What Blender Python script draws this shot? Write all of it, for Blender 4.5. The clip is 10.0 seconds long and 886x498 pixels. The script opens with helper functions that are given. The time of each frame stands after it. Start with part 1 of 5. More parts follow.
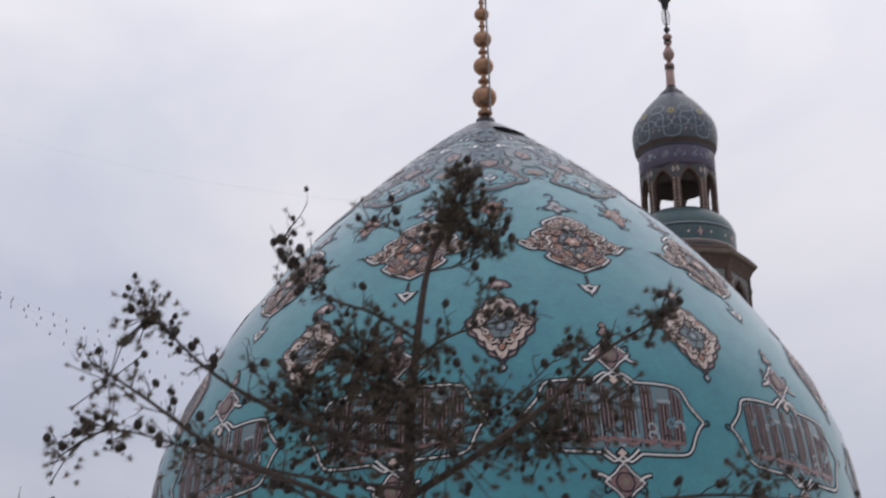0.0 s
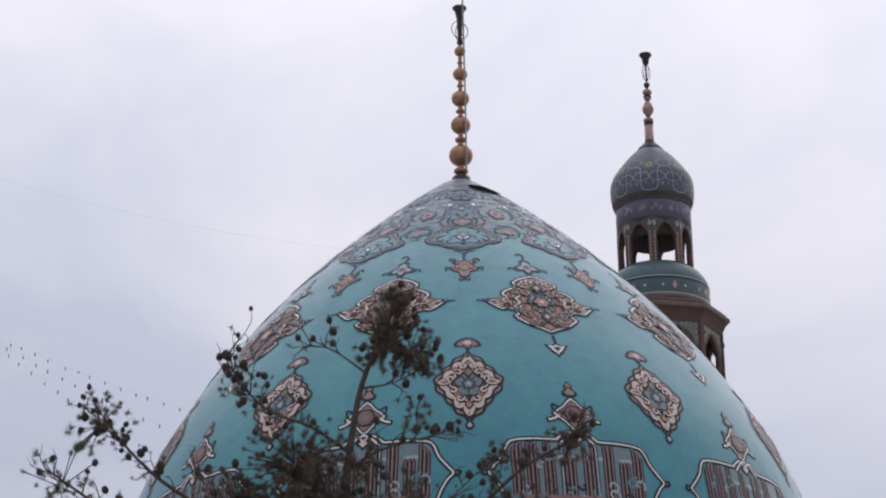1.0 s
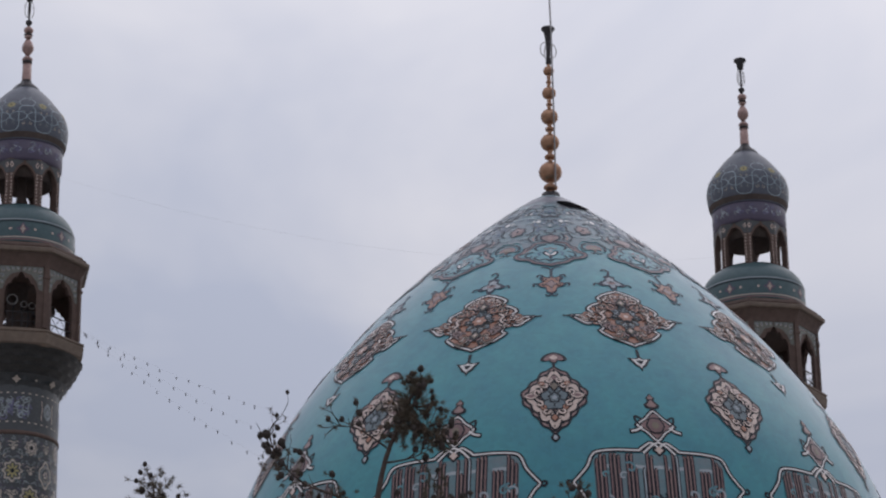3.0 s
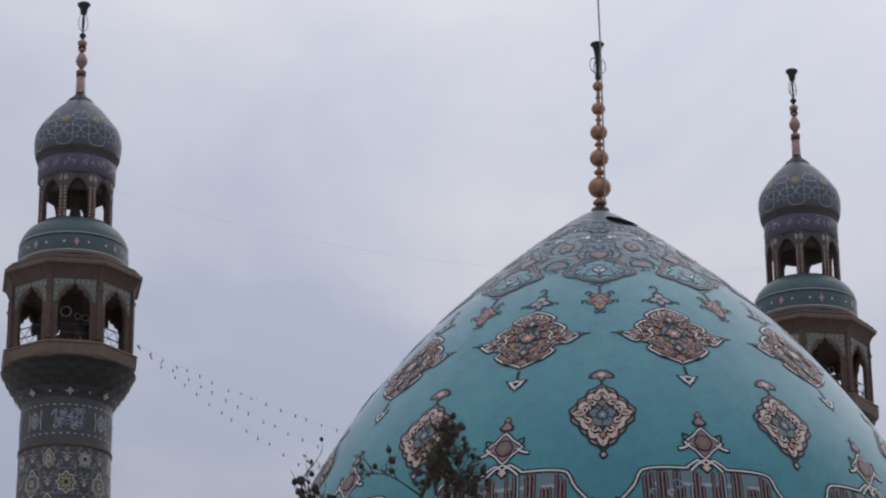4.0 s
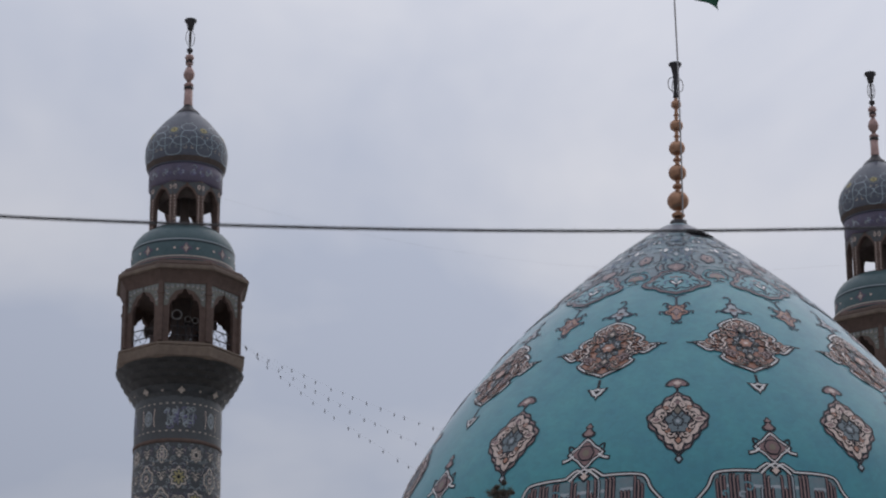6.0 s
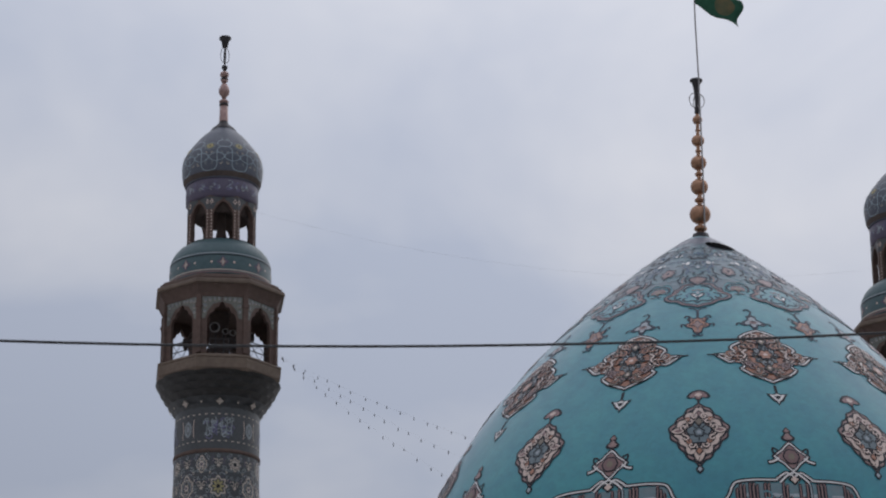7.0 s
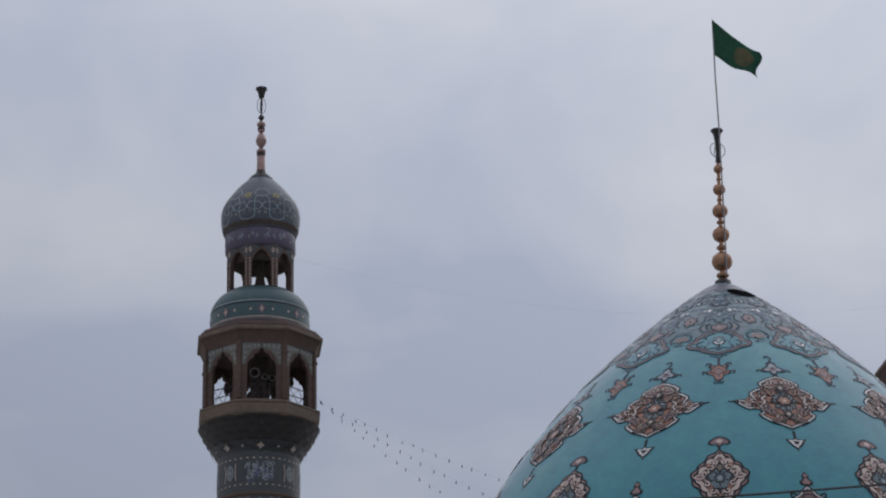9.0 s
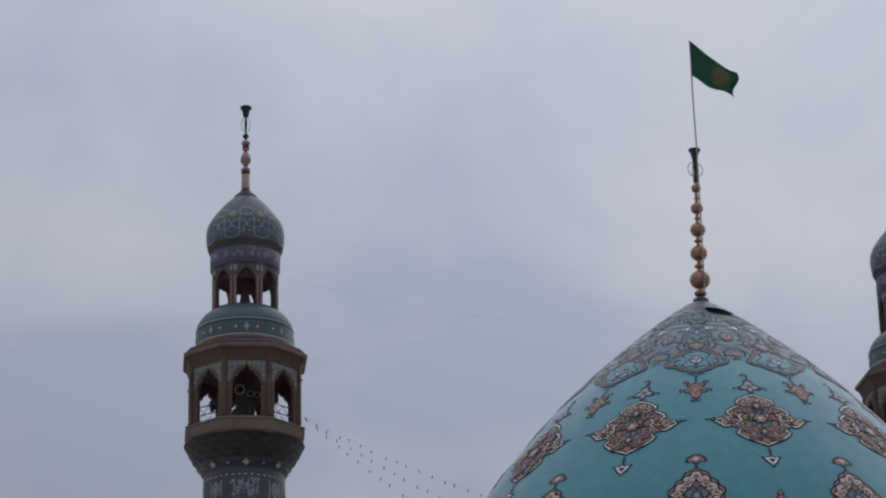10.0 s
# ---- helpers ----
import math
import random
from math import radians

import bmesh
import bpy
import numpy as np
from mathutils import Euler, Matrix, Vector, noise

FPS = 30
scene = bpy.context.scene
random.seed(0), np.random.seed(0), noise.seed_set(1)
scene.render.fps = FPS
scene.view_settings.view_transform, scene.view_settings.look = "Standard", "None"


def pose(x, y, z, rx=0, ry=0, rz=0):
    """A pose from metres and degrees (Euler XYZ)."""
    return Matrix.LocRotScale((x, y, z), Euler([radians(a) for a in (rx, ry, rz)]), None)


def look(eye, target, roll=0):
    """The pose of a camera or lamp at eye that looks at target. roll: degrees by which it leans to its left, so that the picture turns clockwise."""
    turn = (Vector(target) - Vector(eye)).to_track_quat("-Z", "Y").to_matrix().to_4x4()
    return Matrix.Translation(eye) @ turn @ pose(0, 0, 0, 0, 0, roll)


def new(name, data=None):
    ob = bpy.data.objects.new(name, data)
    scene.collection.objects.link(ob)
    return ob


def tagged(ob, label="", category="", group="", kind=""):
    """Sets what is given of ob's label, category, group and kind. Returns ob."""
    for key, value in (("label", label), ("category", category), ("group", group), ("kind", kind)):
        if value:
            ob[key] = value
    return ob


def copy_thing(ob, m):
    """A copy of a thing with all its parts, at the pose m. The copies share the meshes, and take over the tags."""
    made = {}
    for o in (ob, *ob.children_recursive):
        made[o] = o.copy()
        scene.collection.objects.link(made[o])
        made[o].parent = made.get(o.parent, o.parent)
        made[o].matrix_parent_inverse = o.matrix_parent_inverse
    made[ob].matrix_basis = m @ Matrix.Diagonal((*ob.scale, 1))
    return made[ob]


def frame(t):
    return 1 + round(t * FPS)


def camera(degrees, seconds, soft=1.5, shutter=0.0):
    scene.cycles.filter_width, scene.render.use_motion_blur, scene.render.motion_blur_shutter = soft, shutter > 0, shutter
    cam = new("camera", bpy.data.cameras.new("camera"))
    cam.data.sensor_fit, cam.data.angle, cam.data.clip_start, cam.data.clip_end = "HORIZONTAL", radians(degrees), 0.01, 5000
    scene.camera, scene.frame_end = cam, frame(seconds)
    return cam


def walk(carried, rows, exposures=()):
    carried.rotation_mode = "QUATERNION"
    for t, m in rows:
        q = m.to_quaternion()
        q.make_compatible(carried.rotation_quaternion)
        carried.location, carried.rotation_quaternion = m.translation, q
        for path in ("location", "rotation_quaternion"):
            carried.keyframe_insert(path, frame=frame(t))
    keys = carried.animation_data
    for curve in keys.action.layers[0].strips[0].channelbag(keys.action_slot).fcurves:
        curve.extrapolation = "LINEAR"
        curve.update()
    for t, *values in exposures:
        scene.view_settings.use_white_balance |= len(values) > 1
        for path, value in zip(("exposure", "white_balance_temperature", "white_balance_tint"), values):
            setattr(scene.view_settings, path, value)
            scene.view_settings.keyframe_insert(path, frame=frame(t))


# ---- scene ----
cam = camera(18.0, 10.0, soft=2.1, shutter=0.5)
PATH = [
    (0, (-5.892, -67.380, 1.516), (-2.658, -20.772, 19.326), -2.41),
    (0.5, (-5.681, -68.293, 1.589), (-2.130, -21.824, 19.700), -1.54),
    (1, (-5.542, -69.153, 1.617), (-2.150, -22.731, 19.879), -1.18),
    (1.5, (-5.284, -70.181, 1.509), (-2.459, -23.704, 19.727), -1.14),
    (2, (-5.072, -71.024, 1.427), (-2.804, -24.458, 19.496), -1.26),
    (2.5, (-4.870, -71.646, 1.468), (-3.199, -25.013, 19.428), -1.11),
    (4, (-4.471, -72.562, 1.817), (-4.398, -25.894, 19.767), -0.47),
    (4.5, (-4.351, -72.586, 2.082), (-4.830, -25.828, 19.786), -0.22),
    (5, (-4.188, -73.670, 2.052), (-5.177, -26.835, 19.530), -0.09),
    (5.5, (-4.073, -75.727, 1.588), (-5.468, -28.877, 19.000), -0.10),
    (7, (-3.199, -79.659, 1.323), (-5.891, -32.806, 18.574), -0.50),
    (7.5, (-2.978, -80.348, 1.494), (-5.859, -33.476, 18.662), -0.72),
    (8, (-2.808, -81.141, 1.621), (-5.871, -34.275, 18.774), -0.90),
    (8.5, (-2.597, -81.699, 1.555), (-5.886, -34.904, 18.856), -0.93),
    (9, (-2.267, -82.217, 1.497), (-5.899, -35.530, 19.024), -0.97),
    (9.5, (-2.029, -82.726, 1.494), (-5.777, -36.096, 19.145), -1.10),
    (10, (-1.820, -83.242, 1.517), (-5.310, -36.588, 19.157), -1.26),
]
walk(cam, [(t, look(eye, target, roll)) for t, eye, target, roll in PATH],
     exposures=[(0.0, 0.38, 6850, 13), (0.5, 0.49, 6780, 14), (1.0, 0.44, 6740, 14), (1.5, 0.32, 6710, 13), (2.5, 0.19, 6680, 13), (4.0, 0.15, 6590, 12),
                (5.5, 0.12, 6620, 11), (7.5, 0.16, 6540, 10), (8.5, 0.05, 6470, 10), (10.0, -0.09, 6470, 10)])


# ---- sky and light ----
SUN_WAY = Vector((0.36, 0.72, 0.60)).normalized()


def make_world():
    world = bpy.data.worlds.new("overcast_sky")
    scene.world = world
    world.use_nodes = True
    nt = world.node_tree
    nt.nodes.clear()
    N, L = nt.nodes.new, nt.links.new
    coord = N("ShaderNodeTexCoord")
    sky = N("ShaderNodeTexSky")
    sky.sky_type, sky.sun_disc = "NISHITA", False
    sky.sun_elevation, sky.sun_rotation = math.asin(SUN_WAY.z), math.atan2(SUN_WAY.x, SUN_WAY.y)
    dim = N("ShaderNodeVectorMath")
    dim.operation = "SCALE"
    dim.inputs["Scale"].default_value = 0.10
    L(sky.outputs[0], dim.inputs[0])
    # stretched cloud banks
    mp = N("ShaderNodeMapping")
    mp.inputs["Scale"].default_value = (1.5, 1.5, 2.9)
    mp.inputs["Location"].default_value = (0.35, 0.2, 0.6)
    L(coord.outputs["Generated"], mp.inputs[0])
    n1 = N("ShaderNodeTexNoise")
    n1.inputs["Scale"].default_value = 2.3
    n1.inputs["Detail"].default_value = 5
    n1.inputs["Roughness"].default_value = 0.52
    n1.inputs["Distortion"].default_value = 0.4
    L(mp.outputs[0], n1.inputs["Vector"])
    ramp = N("ShaderNodeValToRGB")
    ramp.color_ramp.elements[0].position = 0.36
    ramp.color_ramp.elements[0].color = (0.438, 0.486, 0.606, 1)
    ramp.color_ramp.elements[1].position = 0.64
    ramp.color_ramp.elements[1].color = (0.682, 0.694, 0.748, 1)
    L(n1.outputs["Fac"], ramp.inputs[0])
    # an overcast sky grows brighter towards the zenith
    sep = N("ShaderNodeSeparateXYZ")
    L(coord.outputs["Generated"], sep.inputs[0])
    lift = N("ShaderNodeMapRange")
    lift.inputs["From Min"].default_value, lift.inputs["From Max"].default_value = 0.0, 1.0
    lift.inputs["To Min"].default_value, lift.inputs["To Max"].default_value = 0.47, 1.90
    L(sep.outputs["Z"], lift.inputs["Value"])
    # broad glow round the sun behind the cloud
    dot = N("ShaderNodeVectorMath")
    dot.operation = "DOT_PRODUCT"
    dot.inputs[1].default_value = SUN_WAY
    L(coord.outputs["Generated"], dot.inputs[0])
    glow = N("ShaderNodeMapRange")
    glow.interpolation_type = "SMOOTHSTEP"
    glow.inputs["From Min"].default_value, glow.inputs["From Max"].default_value = 0.55, 1.0
    glow.inputs["To Min"].default_value, glow.inputs["To Max"].default_value = 0.93, 1.28
    L(dot.outputs["Value"], glow.inputs["Value"])
    both_ = N("ShaderNodeMath")
    both_.operation = "MULTIPLY"
    L(lift.outputs[0], both_.inputs[0])
    L(glow.outputs[0], both_.inputs[1])
    mul = N("ShaderNodeVectorMath")
    mul.operation = "SCALE"
    L(ramp.outputs[0], mul.inputs[0])
    L(both_.outputs[0], mul.inputs["Scale"])
    mix = N("ShaderNodeMix")
    mix.data_type = "RGBA"
    mix.inputs["Factor"].default_value = 0.93
    L(dim.outputs[0], mix.inputs["A"])
    L(mul.outputs[0], mix.inputs["B"])
    bg = N("ShaderNodeBackground")
    bg.inputs["Strength"].default_value = 0.76
    L(mix.outputs["Result"], bg.inputs[0])
    out = N("ShaderNodeOutputWorld")
    L(bg.outputs[0], out.inputs[0])


make_world()
sun_data = bpy.data.lights.new("sun", "SUN")
sun_data.energy, sun_data.angle, sun_data.color = 0.32, radians(75), (1.0, 0.96, 0.9)
sun = new("sun", sun_data)
sun.matrix_world = look(SUN_WAY * 120, (0, 0, 0))


# ---- materials ----
def mat(name, base, other=None, scale=8.0, amount=0.5, rough=0.5, metal=0.0, bump=0.1, bump_scale=60.0, coat=0.0, tile=0.0, spec=0.5, big=0.6, sheen=0.0):
    """A surface that varies at two scales. tile: width of small square pieces with a joint between them. sheen: weight
    of a lilac veil at slanting edges.
    """
    m = bpy.data.materials.new(name)
    m.use_nodes = True
    nt = m.node_tree
    N, L = nt.nodes.new, nt.links.new
    b = nt.nodes["Principled BSDF"]
    tc = N("ShaderNodeTexCoord")
    a = N("ShaderNodeTexNoise")
    a.inputs["Scale"].default_value, a.inputs["Detail"].default_value = scale, 6
    L(tc.outputs["Object"], a.inputs["Vector"])
    c = N("ShaderNodeTexNoise")
    c.inputs["Scale"].default_value, c.inputs["Detail"].default_value = big, 4
    L(tc.outputs["Object"], c.inputs["Vector"])
    add = N("ShaderNodeMath")
    add.operation = "ADD"
    L(a.outputs["Fac"], add.inputs[0])
    L(c.outputs["Fac"], add.inputs[1])
    ramp = N("ShaderNodeMapRange")
    ramp.inputs["From Min"].default_value, ramp.inputs["From Max"].default_value = 0.7, 1.3
    ramp.inputs["To Min"].default_value, ramp.inputs["To Max"].default_value = 0.0, amount
    L(add.outputs[0], ramp.inputs["Value"])
    mix = N("ShaderNodeMix")
    mix.data_type = "RGBA"
    mix.inputs["A"].default_value = (*base, 1)
    mix.inputs["B"].default_value = (*(other or [v * 0.55 for v in base]), 1)
    L(ramp.outputs[0], mix.inputs["Factor"])
    colour = mix.outputs["Result"]
    height = a.outputs["Fac"]
    if tile:
        v = N("ShaderNodeTexVoronoi")
        v.feature = "F1"
        v.inputs["Scale"].default_value = 1 / tile
        L(tc.outputs["Object"], v.inputs["Vector"])
        hsv = N("ShaderNodeHueSaturation")
        s2 = N("ShaderNodeSeparateColor")
        L(v.outputs["Color"], s2.inputs[0])
        mr = N("ShaderNodeMapRange")
        mr.inputs["To Min"].default_value, mr.inputs["To Max"].default_value = 0.93, 1.06
        L(s2.outputs[0], mr.inputs["Value"])
        L(mr.outputs[0], hsv.inputs["Value"])
        L(colour, hsv.inputs["Color"])
        colour = hsv.outputs[0]
    L(colour, b.inputs["Base Color"])
    rr = N("ShaderNodeMapRange")
    rr.inputs["To Min"].default_value, rr.inputs["To Max"].default_value = max(0.02, rough - 0.08), min(1, rough + 0.12)
    L(a.outputs["Fac"], rr.inputs["Value"])
    L(rr.outputs[0], b.inputs["Roughness"])
    b.inputs["Metallic"].default_value = metal
    b.inputs["Specular IOR Level"].default_value = spec
    b.inputs["Coat Weight"].default_value = coat
    b.inputs["Coat Roughness"].default_value = 0.34
    b.inputs["Sheen Weight"].default_value = sheen
    b.inputs["Sheen Roughness"].default_value = 0.33
    b.inputs["Sheen Tint"].default_value = (0.80, 0.78, 0.86, 1)
    if bump:
        d = N("ShaderNodeTexNoise")
        d.inputs["Scale"].default_value, d.inputs["Detail"].default_value = bump_scale, 3
        L(tc.outputs["Object"], d.inputs["Vector"])
        bp = N("ShaderNodeBump")
        bp.inputs["Strength"].default_value, bp.inputs["Distance"].default_value = bump, 0.02
        L(d.outputs["Fac"], bp.inputs["Height"])
        L(bp.outputs[0], b.inputs["Normal"])
    return m


TURQ = mat("turquoise_glazed_tile", (0.031, 0.257, 0.291), (0.025, 0.196, 0.258), 2.0, 0.9, 0.42, bump=0.05, bump_scale=18, coat=0.32, tile=0.11, big=0.22, sheen=0.58)
DARK = mat("black_glazed_tile", (0.007, 0.008, 0.014), (0.014, 0.014, 0.020), 9, 0.6, 0.5, spec=0.25, coat=0.15, sheen=0.27)
WHITE = mat("white_glazed_tile", (0.70, 0.68, 0.66), (0.55, 0.52, 0.51), 9, 0.6, 0.4, coat=0.3, sheen=0.5)
CREAM = mat("pale_pink_glazed_tile", (0.63, 0.50, 0.43), (0.50, 0.38, 0.33), 12, 0.8, 0.4, tile=0.08, coat=0.25, sheen=0.45)
ORANGE = mat("terracotta_orange_tile", (0.38, 0.16, 0.085), (0.24, 0.10, 0.06), 12, 0.9, 0.38, tile=0.07, coat=0.25, sheen=0.42)
BROWN = mat("dusky_red_brown_tile", (0.25, 0.14, 0.13), (0.15, 0.08, 0.085), 12, 0.9, 0.4, tile=0.07, coat=0.25, sheen=0.42)
TEAL = mat("dull_teal_tile", (0.10, 0.27, 0.30), (0.05, 0.16, 0.21), 12, 0.9, 0.36, tile=0.07, coat=0.3, sheen=0.5)
GREYTILE = mat("grey_inlay_tile", (0.27, 0.30, 0.31), (0.17, 0.20, 0.22), 10, 0.9, 0.42, tile=0.08, coat=0.3, sheen=0.5)
SLATE = mat("slate_grey_mosaic", (0.076, 0.080, 0.084), (0.040, 0.044, 0.048), 16, 0.9, 0.45, coat=0.0, tile=0.05)
GREEN = mat("sea_green_glazed_tile", (0.058, 0.108, 0.116), (0.036, 0.075, 0.086), 6, 0.8, 0.42, coat=0.05, tile=0.07)
PURPLE = mat("violet_blue_mosaic", (0.16, 0.145, 0.26), (0.09, 0.09, 0.17), 18, 0.9, 0.45, tile=0.05)
YELLOW = mat("ochre_yellow_tile", (0.38, 0.33, 0.14), (0.26, 0.22, 0.10), 12, 0.8, 0.4)
STONE = mat("weathered_brown_stone", (0.128, 0.082, 0.066), (0.072, 0.047, 0.038), 5, 0.9, 0.8, bump=0.3, bump_scale=18)
LEDGE = mat("dusty_buff_stone", (0.195, 0.145, 0.110), (0.12, 0.09, 0.07), 5, 0.9, 0.8, bump=0.3, bump_scale=18)
INSIDE = mat("dark_brown_plaster", (0.10, 0.075, 0.065), (0.06, 0.045, 0.04), 6, 0.9, 0.9, bump=0.2)
GOLD = mat("tarnished_gilded_metal", (0.43, 0.252, 0.162), (0.27, 0.15, 0.095), 7, 0.9, 0.34, metal=0.85, bump=0.05)
COPPER = mat("pinkish_copper_metal", (0.42, 0.29, 0.26), (0.24, 0.16, 0.145), 9, 0.9, 0.36, metal=0.8, bump=0.05)
BLACKMETAL = mat("blackened_metal", (0.03, 0.03, 0.034), (0.06, 0.05, 0.05), 9, 0.8, 0.5, metal=0.4)
STEEL = mat("dull_steel", (0.30, 0.29, 0.29), (0.2, 0.19, 0.19), 20, 0.8, 0.45, metal=0.7)
FLAG = mat("dark_green_flag_cloth", (0.012, 0.085, 0.045), (0.008, 0.05, 0.028), 6, 0.8, 0.85, bump=0.1)
FLAGGOLD = mat("dull_gold_flag_print", (0.110, 0.090, 0.040), (0.040, 0.066, 0.035), 5, 1.0, 0.85)
RUBBER = mat("black_cable_rubber", (0.02, 0.021, 0.024), (0.03, 0.03, 0.03), 20, 0.6, 0.6)
BULB = mat("small_dark_lamp_glass", (0.11, 0.11, 0.12), (0.18, 0.18, 0.19), 20, 0.8, 0.3)
BARK = mat("grey_brown_pine_bark", (0.085, 0.062, 0.05), (0.035, 0.027, 0.024), 14, 1.0, 0.9, bump=0.6, bump_scale=30)
NEEDLE = mat("dull_olive_pine_needles", (0.082, 0.078, 0.052), (0.150, 0.108, 0.078), 5, 1.0, 0.6, bump=0)
CONE = mat("dark_brown_pine_cone", (0.030, 0.024, 0.022), (0.05, 0.038, 0.03), 30, 0.8, 0.8, bump=0.4)
PAVE = mat("pale_bounce_paving", (0.46, 0.44, 0.42), (0.36, 0.345, 0.33), 1.5, 0.9, 0.85, bump=0.2)
BRICK = mat("buff_brick_wall", (0.36, 0.29, 0.22), (0.26, 0.2, 0.15), 3, 0.9, 0.85, bump=0.3)
CAPSLATE = mat("blue_slate_tile", (0.102, 0.114, 0.142), (0.058, 0.068, 0.094), 14, 0.9, 0.42, coat=0.05, tile=0.06)
FILIGREE = mat("pale_filigree_mosaic", (0.20, 0.195, 0.165), (0.09, 0.10, 0.095), 30, 1.0, 0.5, tile=0.04)
PANEL = mat("dull_grey_turquoise_panel_tile", (0.095, 0.200, 0.228), (0.135, 0.175, 0.195), 7, 1.0, 0.42, tile=0.08, coat=0.3, sheen=0.5)
PALE = mat("pale_grey_tile", (0.36, 0.40, 0.43), (0.26, 0.30, 0.33), 10, 0.8, 0.42)
OLIVE = mat("olive_brown_tile", (0.20, 0.155, 0.105), (0.12, 0.095, 0.07), 12, 0.9, 0.42, coat=0.2, sheen=0.5)
SMOKE = mat("smoky_grey_blue_tile", (0.135, 0.185, 0.205), (0.085, 0.125, 0.145), 10, 0.9, 0.42, coat=0.2, sheen=0.5, tile=0.07)
CORBEL = mat("dark_slate_mosaic", (0.050, 0.047, 0.045), (0.028, 0.027, 0.027), 14, 1.0, 0.55, tile=0.06)
PUTTY = mat("dull_putty_tile", (0.54, 0.47, 0.40), (0.36, 0.30, 0.26), 14, 1.0, 0.45, tile=0.06)
MAUVE = mat("dusky_mauve_mosaic", (0.105, 0.086, 0.128), (0.066, 0.056, 0.096), 18, 0.9, 0.45, tile=0.05)
AQUA = mat("pale_aqua_tile_line", (0.36, 0.44, 0.48), (0.22, 0.29, 0.33), 12, 0.8, 0.4)
DUSK = mat("dusky_pink_tile", (0.30, 0.185, 0.165), (0.20, 0.12, 0.115), 12, 0.9, 0.42, tile=0.07, coat=0.25, sheen=0.42)
CROWN = mat("grey_turquoise_mosaic", (0.042, 0.158, 0.190), (0.090, 0.118, 0.150), 6.0, 1.0, 0.45, coat=0.3, tile=0.08, sheen=0.5, big=1.1)
INK = mat("dark_blue_glazed_tile", (0.014, 0.030, 0.058), (0.016, 0.020, 0.030), 9, 0.7, 0.5, coat=0.12, sheen=0.29, spec=0.25)
WINE = mat("dusky_wine_red_tile", (0.185, 0.098, 0.094), (0.12, 0.066, 0.070), 12, 0.9, 0.42, tile=0.06, coat=0.25, sheen=0.4)
COBALT = mat("mid_blue_glazed_tile", (0.035, 0.105, 0.205), (0.025, 0.070, 0.14), 9, 0.8, 0.45, coat=0.1, sheen=0.4)
LILAC = mat("pale_lilac_tile", (0.160, 0.165, 0.195), (0.11, 0.125, 0.155), 9, 0.9, 0.45, coat=0.1, sheen=0.4, tile=0.07)
VOID = mat("black_void", (0.004, 0.004, 0.005), (0.006, 0.006, 0.007), 9, 0.6, 0.95, bump=0, spec=0.02)
HORN = mat("pale_grey_painted_metal", (0.34, 0.33, 0.32), (0.22, 0.21, 0.21), 9, 0.7, 0.5)


# ---- building helpers ----
class Geo:
    """Vertices and faces of one mesh, with a material slot a face."""

    def __init__(self):
        self.v, self.f, self.m, self.mats = [], [], [], []

    def slot(self, material):
        if material not in self.mats:
            self.mats.append(material)
        return self.mats.index(material)

    def quadgrid(self, pts, material, closed=False):
        """pts: rows of points; joins neighbouring rows with quads."""
        s, base, n = self.slot(material), len(self.v), len(pts[0])
        for row in pts:
            self.v.extend(row)
        for i in range(len(pts) - 1):
            for j in range(n if closed else n - 1):
                k = (j + 1) % n
                self.f.append((base + i * n + j, base + i * n + k, base + (i + 1) * n + k, base + (i + 1) * n + j))
                self.m.append(s)

    def poly(self, pts, material):
        s, base = self.slot(material), len(self.v)
        self.v.extend(pts)
        self.f.append(tuple(range(base, base + len(pts))))
        self.m.append(s)

    def box(self, c, h, material, turn=0.0):
        cs, sn = math.cos(turn), math.sin(turn)
        P = [(c[0] + x * h[0] * cs - y * h[1] * sn, c[1] + x * h[0] * sn + y * h[1] * cs, c[2] + z * h[2]) for z in (-1, 1) for x, y in ((-1, -1), (1, -1), (1, 1), (-1, 1))]
        s, b = self.slot(material), len(self.v)
        self.v.extend(P)
        for q in ((3, 2, 1, 0), (4, 5, 6, 7), (0, 1, 5, 4), (1, 2, 6, 5), (2, 3, 7, 6), (3, 0, 4, 7)):
            self.f.append(tuple(b + i for i in q))
            self.m.append(s)

    def lathe(self, prof, material, n=48, cx=0.0, cy=0.0, start=0.0):
        """prof: (z, r) from the top down."""
        self.quadgrid([[(cx + r * math.sin(start + 2 * math.pi * j / n), cy - r * math.cos(start + 2 * math.pi * j / n), z) for j in range(n)] for z, r in prof], material, True)

    def tube(self, pts, radii, material, n=6):
        rows = []
        for i, p in enumerate(pts):
            a, b = Vector(pts[max(0, i - 1)]), Vector(pts[min(len(pts) - 1, i + 1)])
            d = (b - a).normalized() if (b - a).length else Vector((0, 0, 1))
            u = d.cross(Vector((0, 1, 0.13))).normalized()
            w = d.cross(u)
            r = radii[i] if hasattr(radii, "__len__") else radii
            rows.append([tuple(Vector(p) + r * (math.cos(2 * math.pi * k / n) * u + math.sin(2 * math.pi * k / n) * w)) for k in range(n)])
        self.quadgrid(rows, material, True)

    def mesh(self, name, smooth=True):
        me = bpy.data.meshes.new(name)
        me.from_pydata(self.v, [], self.f)
        for m in self.mats:
            me.materials.append(m)
        me.polygons.foreach_set("material_index", self.m)
        me.polygons.foreach_set("use_smooth", [smooth] * len(self.f))
        me.update()
        return me


